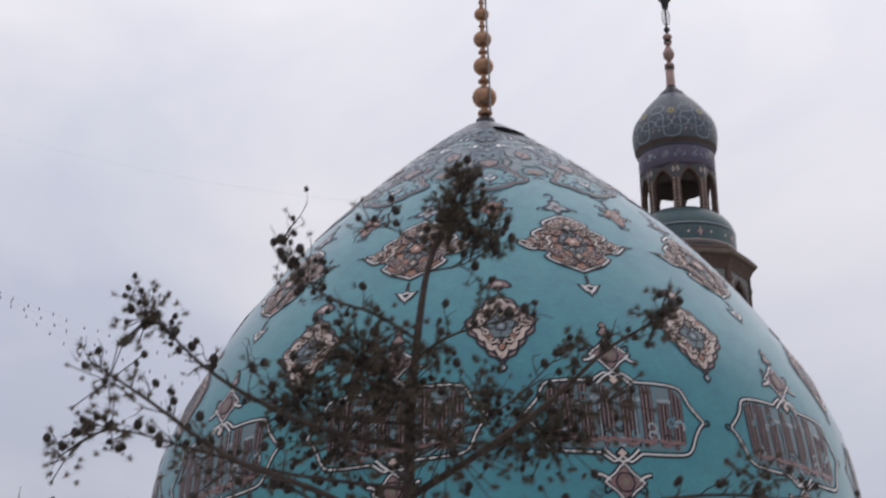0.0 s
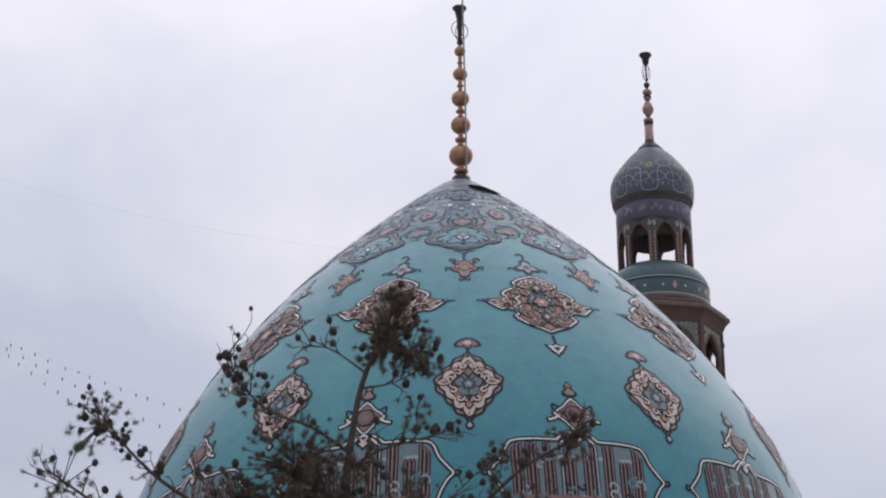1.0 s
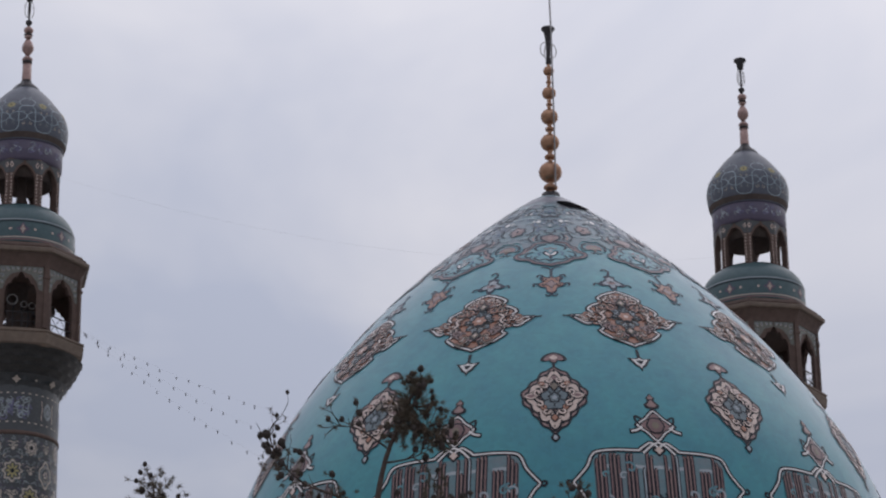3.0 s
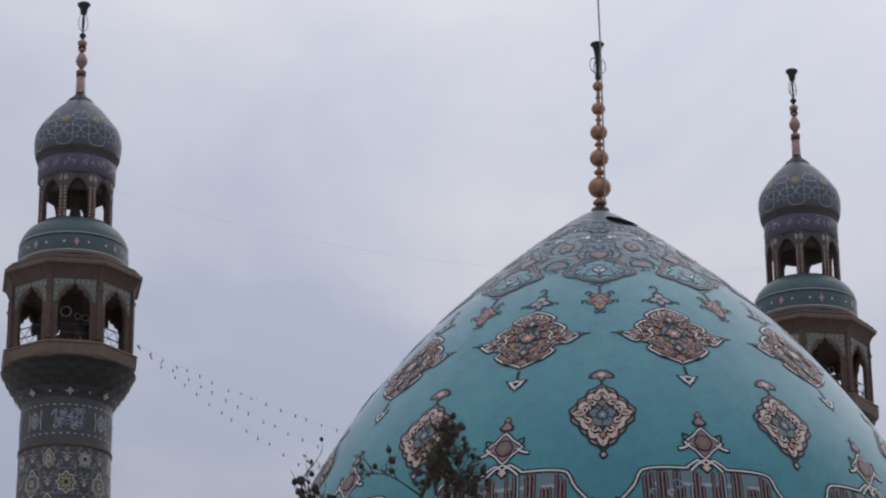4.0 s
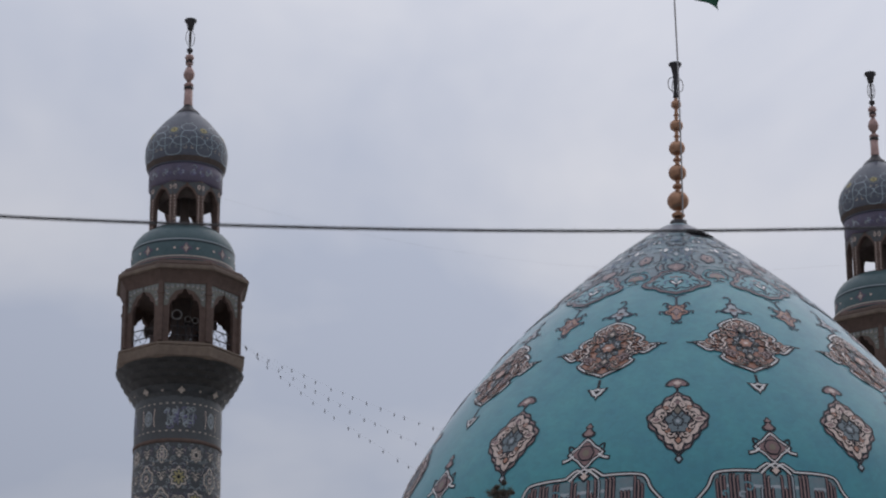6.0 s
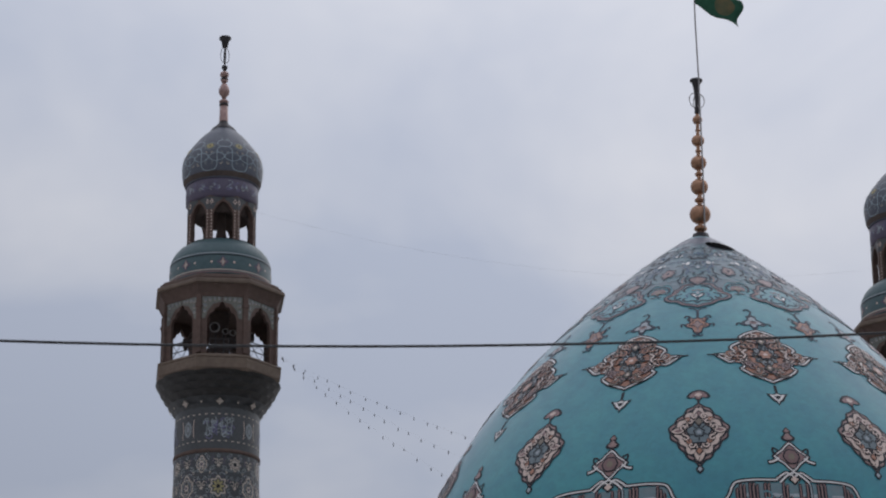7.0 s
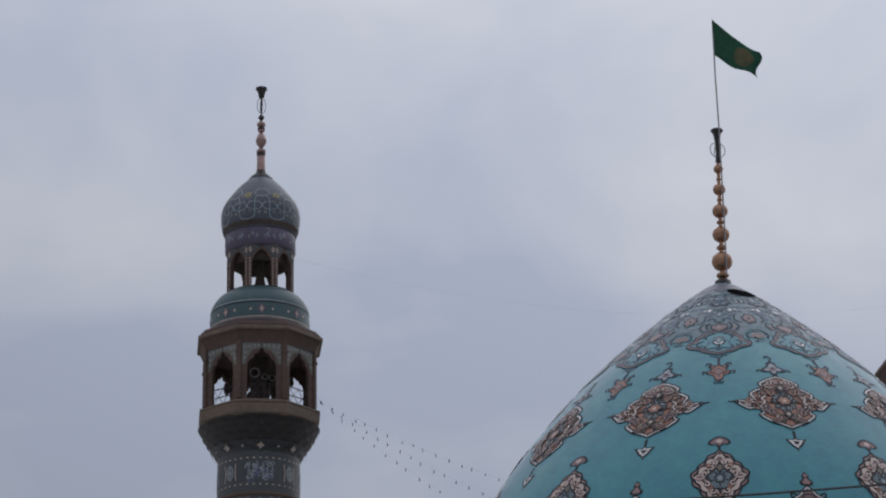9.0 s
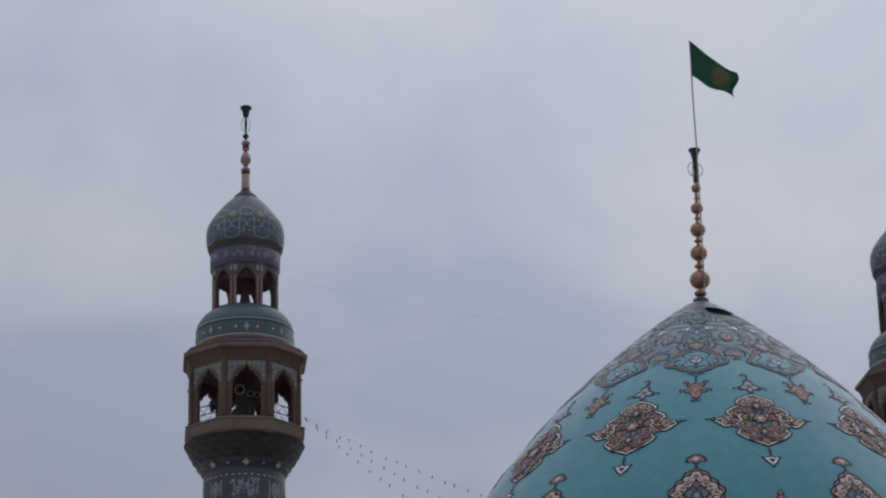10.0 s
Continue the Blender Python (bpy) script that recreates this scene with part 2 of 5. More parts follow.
def part(name, geo, parent=None, label="", smooth=True):
    """Links a Geo or a mesh as one object, under a parent where one is given."""
    me = geo.mesh(name, smooth) if isinstance(geo, Geo) else geo
    if isinstance(geo, Geo):
        bm = bmesh.new()
        bm.from_mesh(me)
        bmesh.ops.recalc_face_normals(bm, faces=bm.faces)
        bm.to_mesh(me)
        bm.free()
    ob = new(name, me)
    if parent:
        ob.parent = parent
    if label:
        tagged(ob, label)
    return ob


def thing(name, label, category, at=(0, 0, 0), group="", kind=""):
    ob = new(name)
    ob.empty_display_size = 0.3
    ob.location = at
    return tagged(ob, label, category, group, kind)


class Surf:
    """A surface of revolution; ornament is laid on it by azimuth and by metres along its profile."""

    def __init__(self, prof):
        p = np.array(sorted(prof, reverse=True), float)
        self.z, self.r = p[:, 0], p[:, 1]
        self.s = np.r_[0, np.cumsum(np.hypot(np.diff(self.z), np.diff(self.r)))]

    def s_at(self, z):
        return float(np.interp(-z, -self.z, self.s))

    def at(self, az, s, lift=0.0):
        z, r = np.interp(s, self.s, self.z), np.interp(s, self.s, self.r)
        e = 0.05
        dz = np.interp(s + e, self.s, self.z) - np.interp(s - e, self.s, self.z)
        dr = np.interp(s + e, self.s, self.r) - np.interp(s - e, self.s, self.r)
        k = math.hypot(dz, dr) or 1
        nr, nz = -dz / k, dr / k
        r, z = r + nr * lift, z + nz * lift
        return (float(r * math.sin(az)), float(-r * math.cos(az)), float(z))

    def local(self, az0, s0, u, v, lift=0.0):
        """A point u metres to the right of and v metres above (az0, s0)."""
        s = s0 - v
        r = max(0.3, float(np.interp(s, self.s, self.r)))
        return self.at(az0 + u / r, s, lift)


def ring(geo, surf, az0, s0, shape, k0, k1, lift, material, n=72):
    """The band of a star-shaped figure between the scales k0 and k1."""
    m = max(2, int(math.ceil(abs(k1 - k0) * 6)) + 1)
    rows = []
    for i in range(m):
        k = max(1e-3, k0 + (k1 - k0) * i / (m - 1))
        rows.append([surf.local(az0, s0, k * u, k * v, lift) for u, v in (shape(2 * math.pi * j / n) for j in range(n))])
    geo.quadgrid(rows, material, True)


def ribbon(geo, surf, az0, s0, pts, width, lift, material):
    """A flat stripe along a line of (u, v)."""
    a, b = [], []
    n = len(pts)
    for i in range(n):
        p, q = pts[max(0, i - 1)], pts[min(n - 1, i + 1)]
        d = math.hypot(q[0] - p[0], q[1] - p[1]) or 1
        nx, ny = -(q[1] - p[1]) / d * width / 2, (q[0] - p[0]) / d * width / 2
        a.append(surf.local(az0, s0, pts[i][0] + nx, pts[i][1] + ny, lift))
        b.append(surf.local(az0, s0, pts[i][0] - nx, pts[i][1] - ny, lift))
    geo.quadgrid([a, b], material)


def outline(geo, surf, az0, s0, shape, inset, width, lift, material, n=120):
    """A stripe of even width along a closed figure, inset from its edge."""
    pts = [shape(2 * math.pi * j / n) for j in range(n)]
    turn = sum(p[0] * q[1] - q[0] * p[1] for p, q in zip(pts, pts[1:] + pts[:1]))
    sign = 1 if turn > 0 else -1
    a, b = [], []
    for i in range(n + 1):
        p, q, r = pts[(i - 1) % n], pts[(i + 1) % n], pts[i % n]
        d = math.hypot(q[0] - p[0], q[1] - p[1]) or 1
        nx, ny = -(q[1] - p[1]) / d * sign, (q[0] - p[0]) / d * sign
        for row, k in ((a, inset), (b, inset + width)):
            row.append(surf.local(az0, s0, r[0] + nx * k, r[1] + ny * k, lift))
    geo.quadgrid([a, b], material)


def both(geo, surf, az0, s0, pts, width, lift, material):
    """A stripe and its mirror image."""
    ribbon(geo, surf, az0, s0, pts, width, lift, material)
    ribbon(geo, surf, az0, s0, [(-u, v) for u, v in pts], width, lift, material)


def curl(x, y, size, turn, sense=1, loops=1.1, n=14):
    """A scroll that starts outside and winds in."""
    out = []
    for i in range(n):
        k = i / (n - 1)
        r, a = size * (1 - 0.78 * k), turn + sense * loops * 2 * math.pi * k
        out.append((x + r * math.cos(a), y + r * math.sin(a)))
    return out


def smooth_line(pts, steps=5):
    """A soft line through the points."""
    out = []
    for i in range(len(pts) - 1):
        p0, p1, p2, p3 = pts[max(0, i - 1)], pts[i], pts[i + 1], pts[min(len(pts) - 1, i + 2)]
        for j in range(steps):
            t = j / steps
            out.append(tuple(0.5 * (2 * b + (c - a) * t + (2 * a - 5 * b + 4 * c - d) * t * t + (3 * b - a - 3 * c + d) * t ** 3) for a, b, c, d in zip(p0, p1, p2, p3)))
    return out + [tuple(pts[-1])]


def lobed(a, b, p, lobes, depth, phase=0.0):
    """A figure between a diamond and an oval, a wide and b high, with lobes."""
    def shape(t):
        c, s = math.cos(t), math.sin(t)
        r = (abs(c / a) ** p + abs(s / b) ** p) ** (-1 / p)
        r *= 1 + depth * math.cos(lobes * t + phase)
        return r * c, r * s
    return shape


# ---- ground and the building below ----
# out of view; kept pale so that its bounce brightens the lower dome
ground = Geo()
ground.quadgrid([[(x, y, 0.0) for x in (-2500, -300, -60, 60, 300, 2500)] for y in (-2500, -300, -60, 60, 300, 2500)], PAVE)
tagged(part("ground", ground), "unseen pale paving that bounces light up onto the dome", "ground", kind="structure")

AXIS = radians(12.1)
hall = thing("prayer_hall", "plain buff brick hall that carries the dome", "building", kind="structure")
g = Geo()
g.box((-1.6, 7.6, 4.0), (17.0, 20.0, 4.0), BRICK, AXIS)
part("wall", g, hall, smooth=False)
g = Geo()
g.box((-1.6, 7.6, 8.3), (17.4, 20.4, 0.3), LEDGE, AXIS)
part("roof", g, hall, smooth=False)
g = Geo()
g.lathe([(12.75, 0.5), (12.75, 9.3), (12.6, 9.75), (12.2, 9.75), (12.1, 9.5), (8.6, 9.5)], TURQ, 80)
part("drum", g, hall)

# ---- the great dome ----
APEX = 30.68
HEIGHTS = [0.0, 0.4, 1.0, 2.0, 3.5, 6.0, 9.0, 12.0, 15.0, 18.0]
RADII = [0.40, 0.97, 1.74, 2.95, 4.55, 6.65, 8.40, 8.99, 9.28, 9.32]


def dome_profile():
    m = np.gradient(np.array(RADII), np.array(HEIGHTS))
    out = []
    for h in np.linspace(0, 17.95, 120):
        i = min(len(HEIGHTS) - 2, int(np.searchsorted(HEIGHTS, h, side="right")) - 1)
        d = HEIGHTS[i + 1] - HEIGHTS[i]
        t = (h - HEIGHTS[i]) / d
        r = (2 * t**3 - 3 * t**2 + 1) * RADII[i] + (t**3 - 2 * t**2 + t) * d * m[i] + (3 * t**2 - 2 * t**3) * RADII[i + 1] + (t**3 - t**2) * d * m[i + 1]
        out.append((APEX - h, float(r)))
    return out


DOME = Surf(dome_profile())
PHI = radians(-3.9)
STEP = 2 * math.pi / 11

dome = thing("dome", "huge pointed turquoise tiled dome with arabesque medallions on a drum", "dome")
g = Geo()
g.lathe([(APEX + 0.02, 0.05)] + dome_profile(), TURQ, 160)
part("shell", g, dome)


def scrolls(geo, az, s, shape, count, size, lift, materials, seed, width=0.05, k_max=0.8, k_min=0.15):
    """Mirrored scrolls that fill a figure."""
    rng = random.Random(seed)
    for i in range(count):
        t = math.pi * (rng.random() - 0.5)
        k = k_min + (k_max - k_min) * math.sqrt(rng.random())
        u, v = shape(t)
        line = curl(k * u, k * v, size * rng.uniform(0.7, 1.3), rng.uniform(0, 6.28), rng.choice((-1, 1)), rng.uniform(0.6, 1.0))
        m, w = rng.choice(materials), width * rng.uniform(0.8, 1.2)
        if m != DARK:
            both(geo, DOME, az, s, line, w + 0.038, lift + 0.004 * (i % 6), DARK)
        both(geo, DOME, az, s, line, w, lift + 0.002 + 0.004 * (i % 6), m)


def column(parent, name, makers, offset, label):
    """One ornament with its layers, repeated round the dome."""
    meshes = []
    for piece, geo in makers:
        meshes.append((piece, geo.mesh(piece)))
    for k in range(11):
        # half of the ornaments face away but belong to the same tiling
        turn = PHI + STEP * (k + offset)
        top = new(name, meshes[0][1])
        top.parent = parent
        top.rotation_euler = (0, 0, turn)
        if label:
            tagged(top, label)
        for piece, me in meshes[1:]:
            ob = new(piece, me)
            ob.parent = top
            if piece == "tracery":
                ob["kind"] = "stuff"


def figure(half, ripple=0.0, lobes=0):
    """A closed outline from its right half, listed from the top to the bottom."""
    line = smooth_line(half, 6)
    full = line + [(-u, v) for u, v in line[-2:0:-1]]
    steps = np.r_[0, np.cumsum([math.hypot(a[0] - b[0], a[1] - b[1]) for a, b in zip(full, full[1:] + full[:1])])]
    us, vs = np.array([p[0] for p in full + full[:1]]), np.array([p[1] for p in full + full[:1]])

    def shape(t):
        s = (t / (2 * math.pi)) % 1.0 * steps[-1]
        k = 1 + ripple * math.cos(lobes * t)
        return k * float(np.interp(s, steps, us)), k * float(np.interp(s, steps, vs))
    return shape


# pointed oval medallions
sA = DOME.s_at(22.28)
oval = figure([(0.0, 1.06), (0.22, 0.95), (0.40, 0.72), (0.60, 0.47), (0.76, 0.26), (0.81, 0.04), (0.74, -0.20), (0.56, -0.46), (0.38, -0.76), (0.18, -0.98), (0.0, -1.14)], 0.03, 14)
g0, g1, g2, g3 = Geo(), Geo(), Geo(), Geo()
outline(g0, DOME, 0, sA, oval, -0.01, 0.055, 0.016, DARK)
outline(g0, DOME, 0, sA, oval, 0.042, 0.065, 0.014, DUSK)
outline(g0, DOME, 0, sA, oval, 0.104, 0.045, 0.016, DARK)
ring(g1, DOME, 0, sA, oval, 0.30, 0.90, 0.012, DUSK, 96)
WAVE = []
for k in range(145):
    t = 2 * math.pi * k / 144
    u, v = oval(t)
    q = 0.735 + 0.055 * math.cos(12 * t)
    WAVE.append((q * u, q * v))
ribbon(g1, DOME, 0, sA, WAVE, 0.235, 0.018, DARK)
ribbon(g1, DOME, 0, sA, WAVE, 0.120, 0.024, CREAM)
INNER = []
for k in range(145):
    t = 2 * math.pi * k / 144
    u, v = oval(t)
    q = 0.50 + 0.06 * math.cos(8 * t)
    INNER.append((q * u, q * v))
ribbon(g1, DOME, 0, sA, INNER, 0.150, 0.020, DARK)
ribbon(g1, DOME, 0, sA, INNER, 0.045, 0.026, CREAM)
# five-lobed heart
heart = lobed(0.29, 0.39, 1.9, 5, 0.13, -math.pi / 2 * 5)
ring(g2, DOME, 0, sA + 0.02, heart, 0.0, 0.97, 0.028, SMOKE)
ring(g2, DOME, 0, sA + 0.02, heart, 0.97, 1.12, 0.030, DARK)
# side leaves with a dark seed
for d in (-1, 1):
    az = d * 0.56 / float(np.interp(sA, DOME.s, DOME.r))
    for a, b, lift, m in ((0.20, 0.13, 0.032, DARK), (0.17, 0.10, 0.036, CREAM), (0.10, 0.055, 0.040, BROWN)):
        ring(g3, DOME, az, sA - 0.05, lobed(a, b, 1.4, 4, 0.0), 0.0, 1.0, lift, m, 20)
# seeds above, drop below
for dv, a, b, m in ((0.36, 0.09, 0.13, OLIVE), (0.66, 0.07, 0.09, BROWN), (-0.66, 0.08, 0.10, ORANGE)):
    ring(g3, DOME, 0, sA - dv, lobed(a, b, 1.4, 4, 0.05), 0.0, 1.35, 0.036, DARK, 24)
    ring(g3, DOME, 0, sA - dv, lobed(a, b, 1.4, 4, 0.05), 0.0, 0.9, 0.042, m, 24)
for u, v, q, turn, m in ((0.24, 0.36, 0.11, 0.4, CREAM), (0.14, 0.56, 0.09, 2.2, CREAM), (0.40, 0.16, 0.10, 5.0, CREAM), (0.36, -0.22, 0.10, 1.2, CREAM), (0.20, -0.46, 0.10, 3.0, CREAM), (0.30, 0.44, 0.07, 0.2, ORANGE), (0.28, -0.34, 0.07, 2.0, ORANGE)):
    both(g3, DOME, 0, sA, curl(u, v, q, turn, 1, 0.9), 0.085, 0.040, DARK)
    both(g3, DOME, 0, sA, curl(u, v, q, turn, 1, 0.9), 0.050, 0.046, m)
for k in range(5):
    a = math.pi / 2 + 2 * math.pi * (k + 0.5) / 5
    ribbon(g3, DOME, 0, sA + 0.02, [(0.14 * math.cos(a), 0.17 * math.sin(a)), (0.24 * math.cos(a), 0.29 * math.sin(a))], 0.035, 0.036, DARK)
flower = lobed(0.13, 0.155, 2, 5, 0.14, -math.pi / 2 * 5)
ring(g3, DOME, 0, sA + 0.02, flower, 0.82, 1.12, 0.038, DARK, 40)
ring(g3, DOME, 0, sA + 0.02, flower, 0.0, 0.82, 0.036, SMOKE, 40)
ring(g3, DOME, 0, sA + 0.02, lobed(0.055, 0.065, 2, 5, 0.15), 0.0, 1.0, 0.042, PALE, 24)
# drop below and crest above
sD = DOME.s_at(21.14)
ring(g0, DOME, 0, sD, lobed(0.11, 0.13, 1.6, 4, 0.05), 0.0, 1.0, 0.014, DARK, 28)
ring(g0, DOME, 0, sD, lobed(0.11, 0.13, 1.6, 4, 0.05), 0.0, 0.5, 0.022, PALE, 28)
sC = DOME.s_at(23.47)
crest = figure([(0.0, 0.27), (0.14, 0.22), (0.26, 0.11), (0.31, -0.02), (0.20, -0.07), (0.11, -0.02), (0.07, -0.12), (0.0, -0.14)])
ring(g0, DOME, 0, sC, crest, 0.0, 1.05, 0.012, DARK, 44)
ring(g0, DOME, 0, sC, crest, 0.0, 0.78, 0.018, BROWN, 44)
ring(g0, DOME, 0, sC - 0.06, lobed(0.09, 0.08, 2, 4, 0.1), 0.0, 1.0, 0.024, CREAM, 20)
ribbon(g0, DOME, 0, sC, [(0, -0.12), (0, -0.30)], 0.07, 0.014, DARK)
column(dome, "medallion", [("medallion", g0), ("border", g1), ("field", g2), ("tracery", g3)], 0, "pointed oval medallion of pink, brown and black tile")


# winged medallions above, between the ovals
winged = figure([(0.0, 1.30), (0.22, 1.21), (0.46, 1.05), (0.60, 0.88), (0.56, 0.72), (0.72, 0.62), (0.89, 0.48), (0.96, 0.31), (0.87, 0.17), (1.02, 0.125), (1.22, 0.115), (1.43, 0.07),
                 (1.27, -0.16), (1.14, -0.31), (1.02, -0.37), (0.88, -0.33), (0.76, -0.37), (0.72, -0.48), (0.83, -0.58), (0.76, -0.73), (0.51, -0.97), (0.21, -1.13), (0.0, -1.26)], 0.004, 40)


sB = DOME.s_at(24.93)
g0, g1, g2, g3 = Geo(), Geo(), Geo(), Geo()
outline(g0, DOME, 0, sB, winged, -0.01, 0.055, 0.016, DARK, 200)
outline(g0, DOME, 0, sB, winged, 0.043, 0.048, 0.020, WHITE, 200)
outline(g1, DOME, 0, sB, winged, 0.09, 0.045, 0.022, DARK, 200)
ring(g1, DOME, 0, sB, winged, 0.30, 0.985, 0.012, ORANGE, 200)
ring(g2, DOME, 0, sB, lobed(0.72, 1.1, 1.25, 8, 0.14), 0.0, 0.50, 0.018, SMOKE)
ring(g2, DOME, 0, sB, lobed(0.72, 1.1, 1.25, 8, 0.14), 0.50, 0.55, 0.022, DARK)
scrolls(g3, 0, sB, lambda t: winged(t + math.pi / 2), 54, 0.135, 0.024, [ORANGE, CREAM, ORANGE, DUSK, DARK, OLIVE, ORANGE, CREAM], 4, 0.040, 0.82, 0.42)
scrolls(g3, 0, sB, lobed(0.72, 1.1, 1.25, 8, 0.14), 16, 0.10, 0.024, [DARK, PALE, DARK, OLIVE, GREYTILE], 9, 0.034, 0.44, 0.16)
# cream hooks beside the core
both(g3, DOME, 0, sB, smooth_line([(0.50, 0.22), (0.62, 0.10), (0.56, -0.04), (0.64, -0.18)]), 0.11, 0.050, DARK)
both(g3, DOME, 0, sB, smooth_line([(0.50, 0.22), (0.62, 0.10), (0.56, -0.04), (0.64, -0.18)]), 0.055, 0.053, CREAM)
ring(g3, DOME, 0, sB, lobed(0.16, 0.17, 2, 6, 0.18), 0, 1, 0.056, ORANGE, 30)
ring(g3, DOME, 0, sB, lobed(0.21, 0.22, 2, 6, 0.12), 0.85, 1.05, 0.054, DARK, 30)
ring(g3, DOME, 0, sB, lobed(0.06, 0.06, 2, 6, 0.12), 0.0, 1.0, 0.060, CREAM, 16)
for dv in (-0.62, 0.62):
    ring(g3, DOME, 0, sB + dv, lobed(0.145, 0.20, 1.3, 4, 0.12), 0.0, 1.0, 0.054, DARK, 30)
    ring(g3, DOME, 0, sB + dv, lobed(0.145, 0.20, 1.3, 4, 0.12), 0.0, 0.62, 0.058, OLIVE, 30)
    ring(g3, DOME, 0, sB + dv, lobed(0.145, 0.20, 1.3, 4, 0.12), 0.0, 0.26, 0.062, CREAM, 30)
both(g0, DOME, 0, sB, [(1.36, 0.05), (1.47, 0.05), (1.58, 0.07)], 0.05, 0.014, DARK)
sC = DOME.s_at(26.24)
crest = figure([(0.0, 0.50), (0.06, 0.40), (0.15, 0.34), (0.14, 0.18), (0.28, 0.06), (0.38, -0.08), (0.25, -0.18), (0.13, -0.14), (0.08, -0.32), (0.0, -0.38)])
ring(g0, DOME, 0, sC, crest, 0.0, 1.0, 0.012, INK, 60)
ring(g0, DOME, 0, sC, crest, 0.0, 0.66, 0.018, PALE, 60)
ribbon(g0, DOME, 0, sC, smooth_line([(0.0, 0.46), (0.05, 0.62), (-0.04, 0.74), (-0.14, 0.66)]), 0.06, 0.014, INK)
both(g0, DOME, 0, sC, smooth_line([(0.32, -0.06), (0.44, -0.04), (0.50, -0.16)]), 0.055, 0.014, INK)
ring(g0, DOME, 0, sC, lobed(0.11, 0.09, 2, 4, 0.1), 0.0, 1.0, 0.024, BROWN, 20)
ring(g0, DOME, 0, sC - 0.04, lobed(0.05, 0.04, 2, 4, 0.1), 0.0, 1.0, 0.030, DARK, 16)
sP = DOME.s_at(23.42)
drop = figure([(0.0, 0.22), (0.12, 0.14), (0.30, 0.16), (0.22, 0.02), (0.14, -0.14), (0.05, -0.20), (0.0, -0.34)])
ring(g0, DOME, 0, sP, drop, 0.0, 1.0, 0.012, DARK, 44)
ring(g0, DOME, 0, sP, drop, 0.0, 0.70, 0.018, WHITE, 44)
ring(g0, DOME, 0, sP, drop, 0.0, 0.34, 0.024, DARK, 24)
ribbon(g0, DOME, 0, sP, [(0, 0.2), (0, 0.5)], 0.08, 0.014, DARK)
column(dome, "winged_medallion", [("winged_medallion", g0), ("border", g1), ("field", g2), ("tracery", g3)], 0.5, "winged medallion of orange, white and black tile")

# cartouches with upright bars, and the star above each
sK = DOME.s_at(19.95)
OUT = [(0.00, 0.95), (0.18, 1.09), (0.33, 1.01), (0.46, 0.91), (0.52, 0.87), (1.05, 0.87), (1.50, 0.82), (1.66, 0.69), (1.78, 0.42), (2.00, 0.15), (2.12, 0.00),
       (2.00, -0.15), (1.86, -0.40), (1.74, -0.69), (1.55, -0.84), (1.05, -0.89), (0.55, -0.90), (0.46, -0.92), (0.33, -1.02), (0.18, -1.11), (0.00, -0.97)]
g0, g1, g2, g3 = Geo(), Geo(), Geo(), Geo()
line = smooth_line(OUT, 4)
both(g0, DOME, 0, sK, line, 0.13, 0.012, DARK)
both(g0, DOME, 0, sK, line, 0.044, 0.018, WHITE)
both(g0, DOME, 0, sK, curl(2.22, 0.02, 0.10, math.pi, 1, 0.95), 0.06, 0.016, DARK)
# the panel inside
COLS = [-1.62 + 3.24 * i / 24 for i in range(25)]
g1.quadgrid([[DOME.local(0, sK, q, -min(0.78, 0.46 + 1.2 * (1.75 - abs(q))) * (1 - 2 * j / 8), 0.008) for j in range(9)] for q in COLS], PANEL)
rng = random.Random(12)
BARS = []
for sgn in (-1, 1):
    for group_at, many in ((0.13, 4), (0.62, 3), (1.02, 3), (1.36, 3)):
        for b in range(many):
            x = group_at + 0.095 * b
            tall = min(0.77, 0.42 + 1.2 * (1.7 - x))
            top = tall * rng.choice((1.0, 0.96, 0.9, 0.5))
            w = 0.036
            low = -tall * rng.uniform(0.7, 0.97)
            line = smooth_line([(sgn * x, low), (sgn * x, 0.0), (sgn * x, top - 0.06), (sgn * (x - 0.035), top)], 5)
            gb = Geo()
            ribbon(gb, DOME, 0, sK, line, w + 0.06, 0.016, DARK)
            ribbon(gb, DOME, 0, sK, line, w, 0.022, (BROWN, DUSK, BROWN, PALE)[b])
            if b == many - 1:
                ribbon(gb, DOME, 0, sK, [(sgn * (x - 0.095 * (many - 1)), low), (sgn * (x - 0.1), low - 0.03), (sgn * x, low)], 0.06, 0.024, BROWN)
            BARS.append(("bar", gb))
for i in range(16):
    u, v = rng.uniform(-1.45, 1.45), rng.uniform(-0.7, 0.4)
    m = rng.choice((PALE, BROWN, DARK, TEAL))
    ribbon(g3, DOME, 0, sK, curl(u, v, rng.uniform(0.09, 0.17), rng.uniform(0, 6.28), rng.choice((-1, 1)), 0.8), 0.05, 0.026, m)
for u in (-1.2, -0.6, 0.0, 0.6, 1.2):
    ribbon(g3, DOME, 0, sK, [(u - 0.22, 0.42), (u, 0.44), (u + 0.22, 0.42)], 0.09, 0.012, PALE)
    ribbon(g3, DOME, 0, sK, [(u - 0.28, -0.55), (u, -0.6), (u + 0.28, -0.55)], 0.09, 0.028, BROWN)
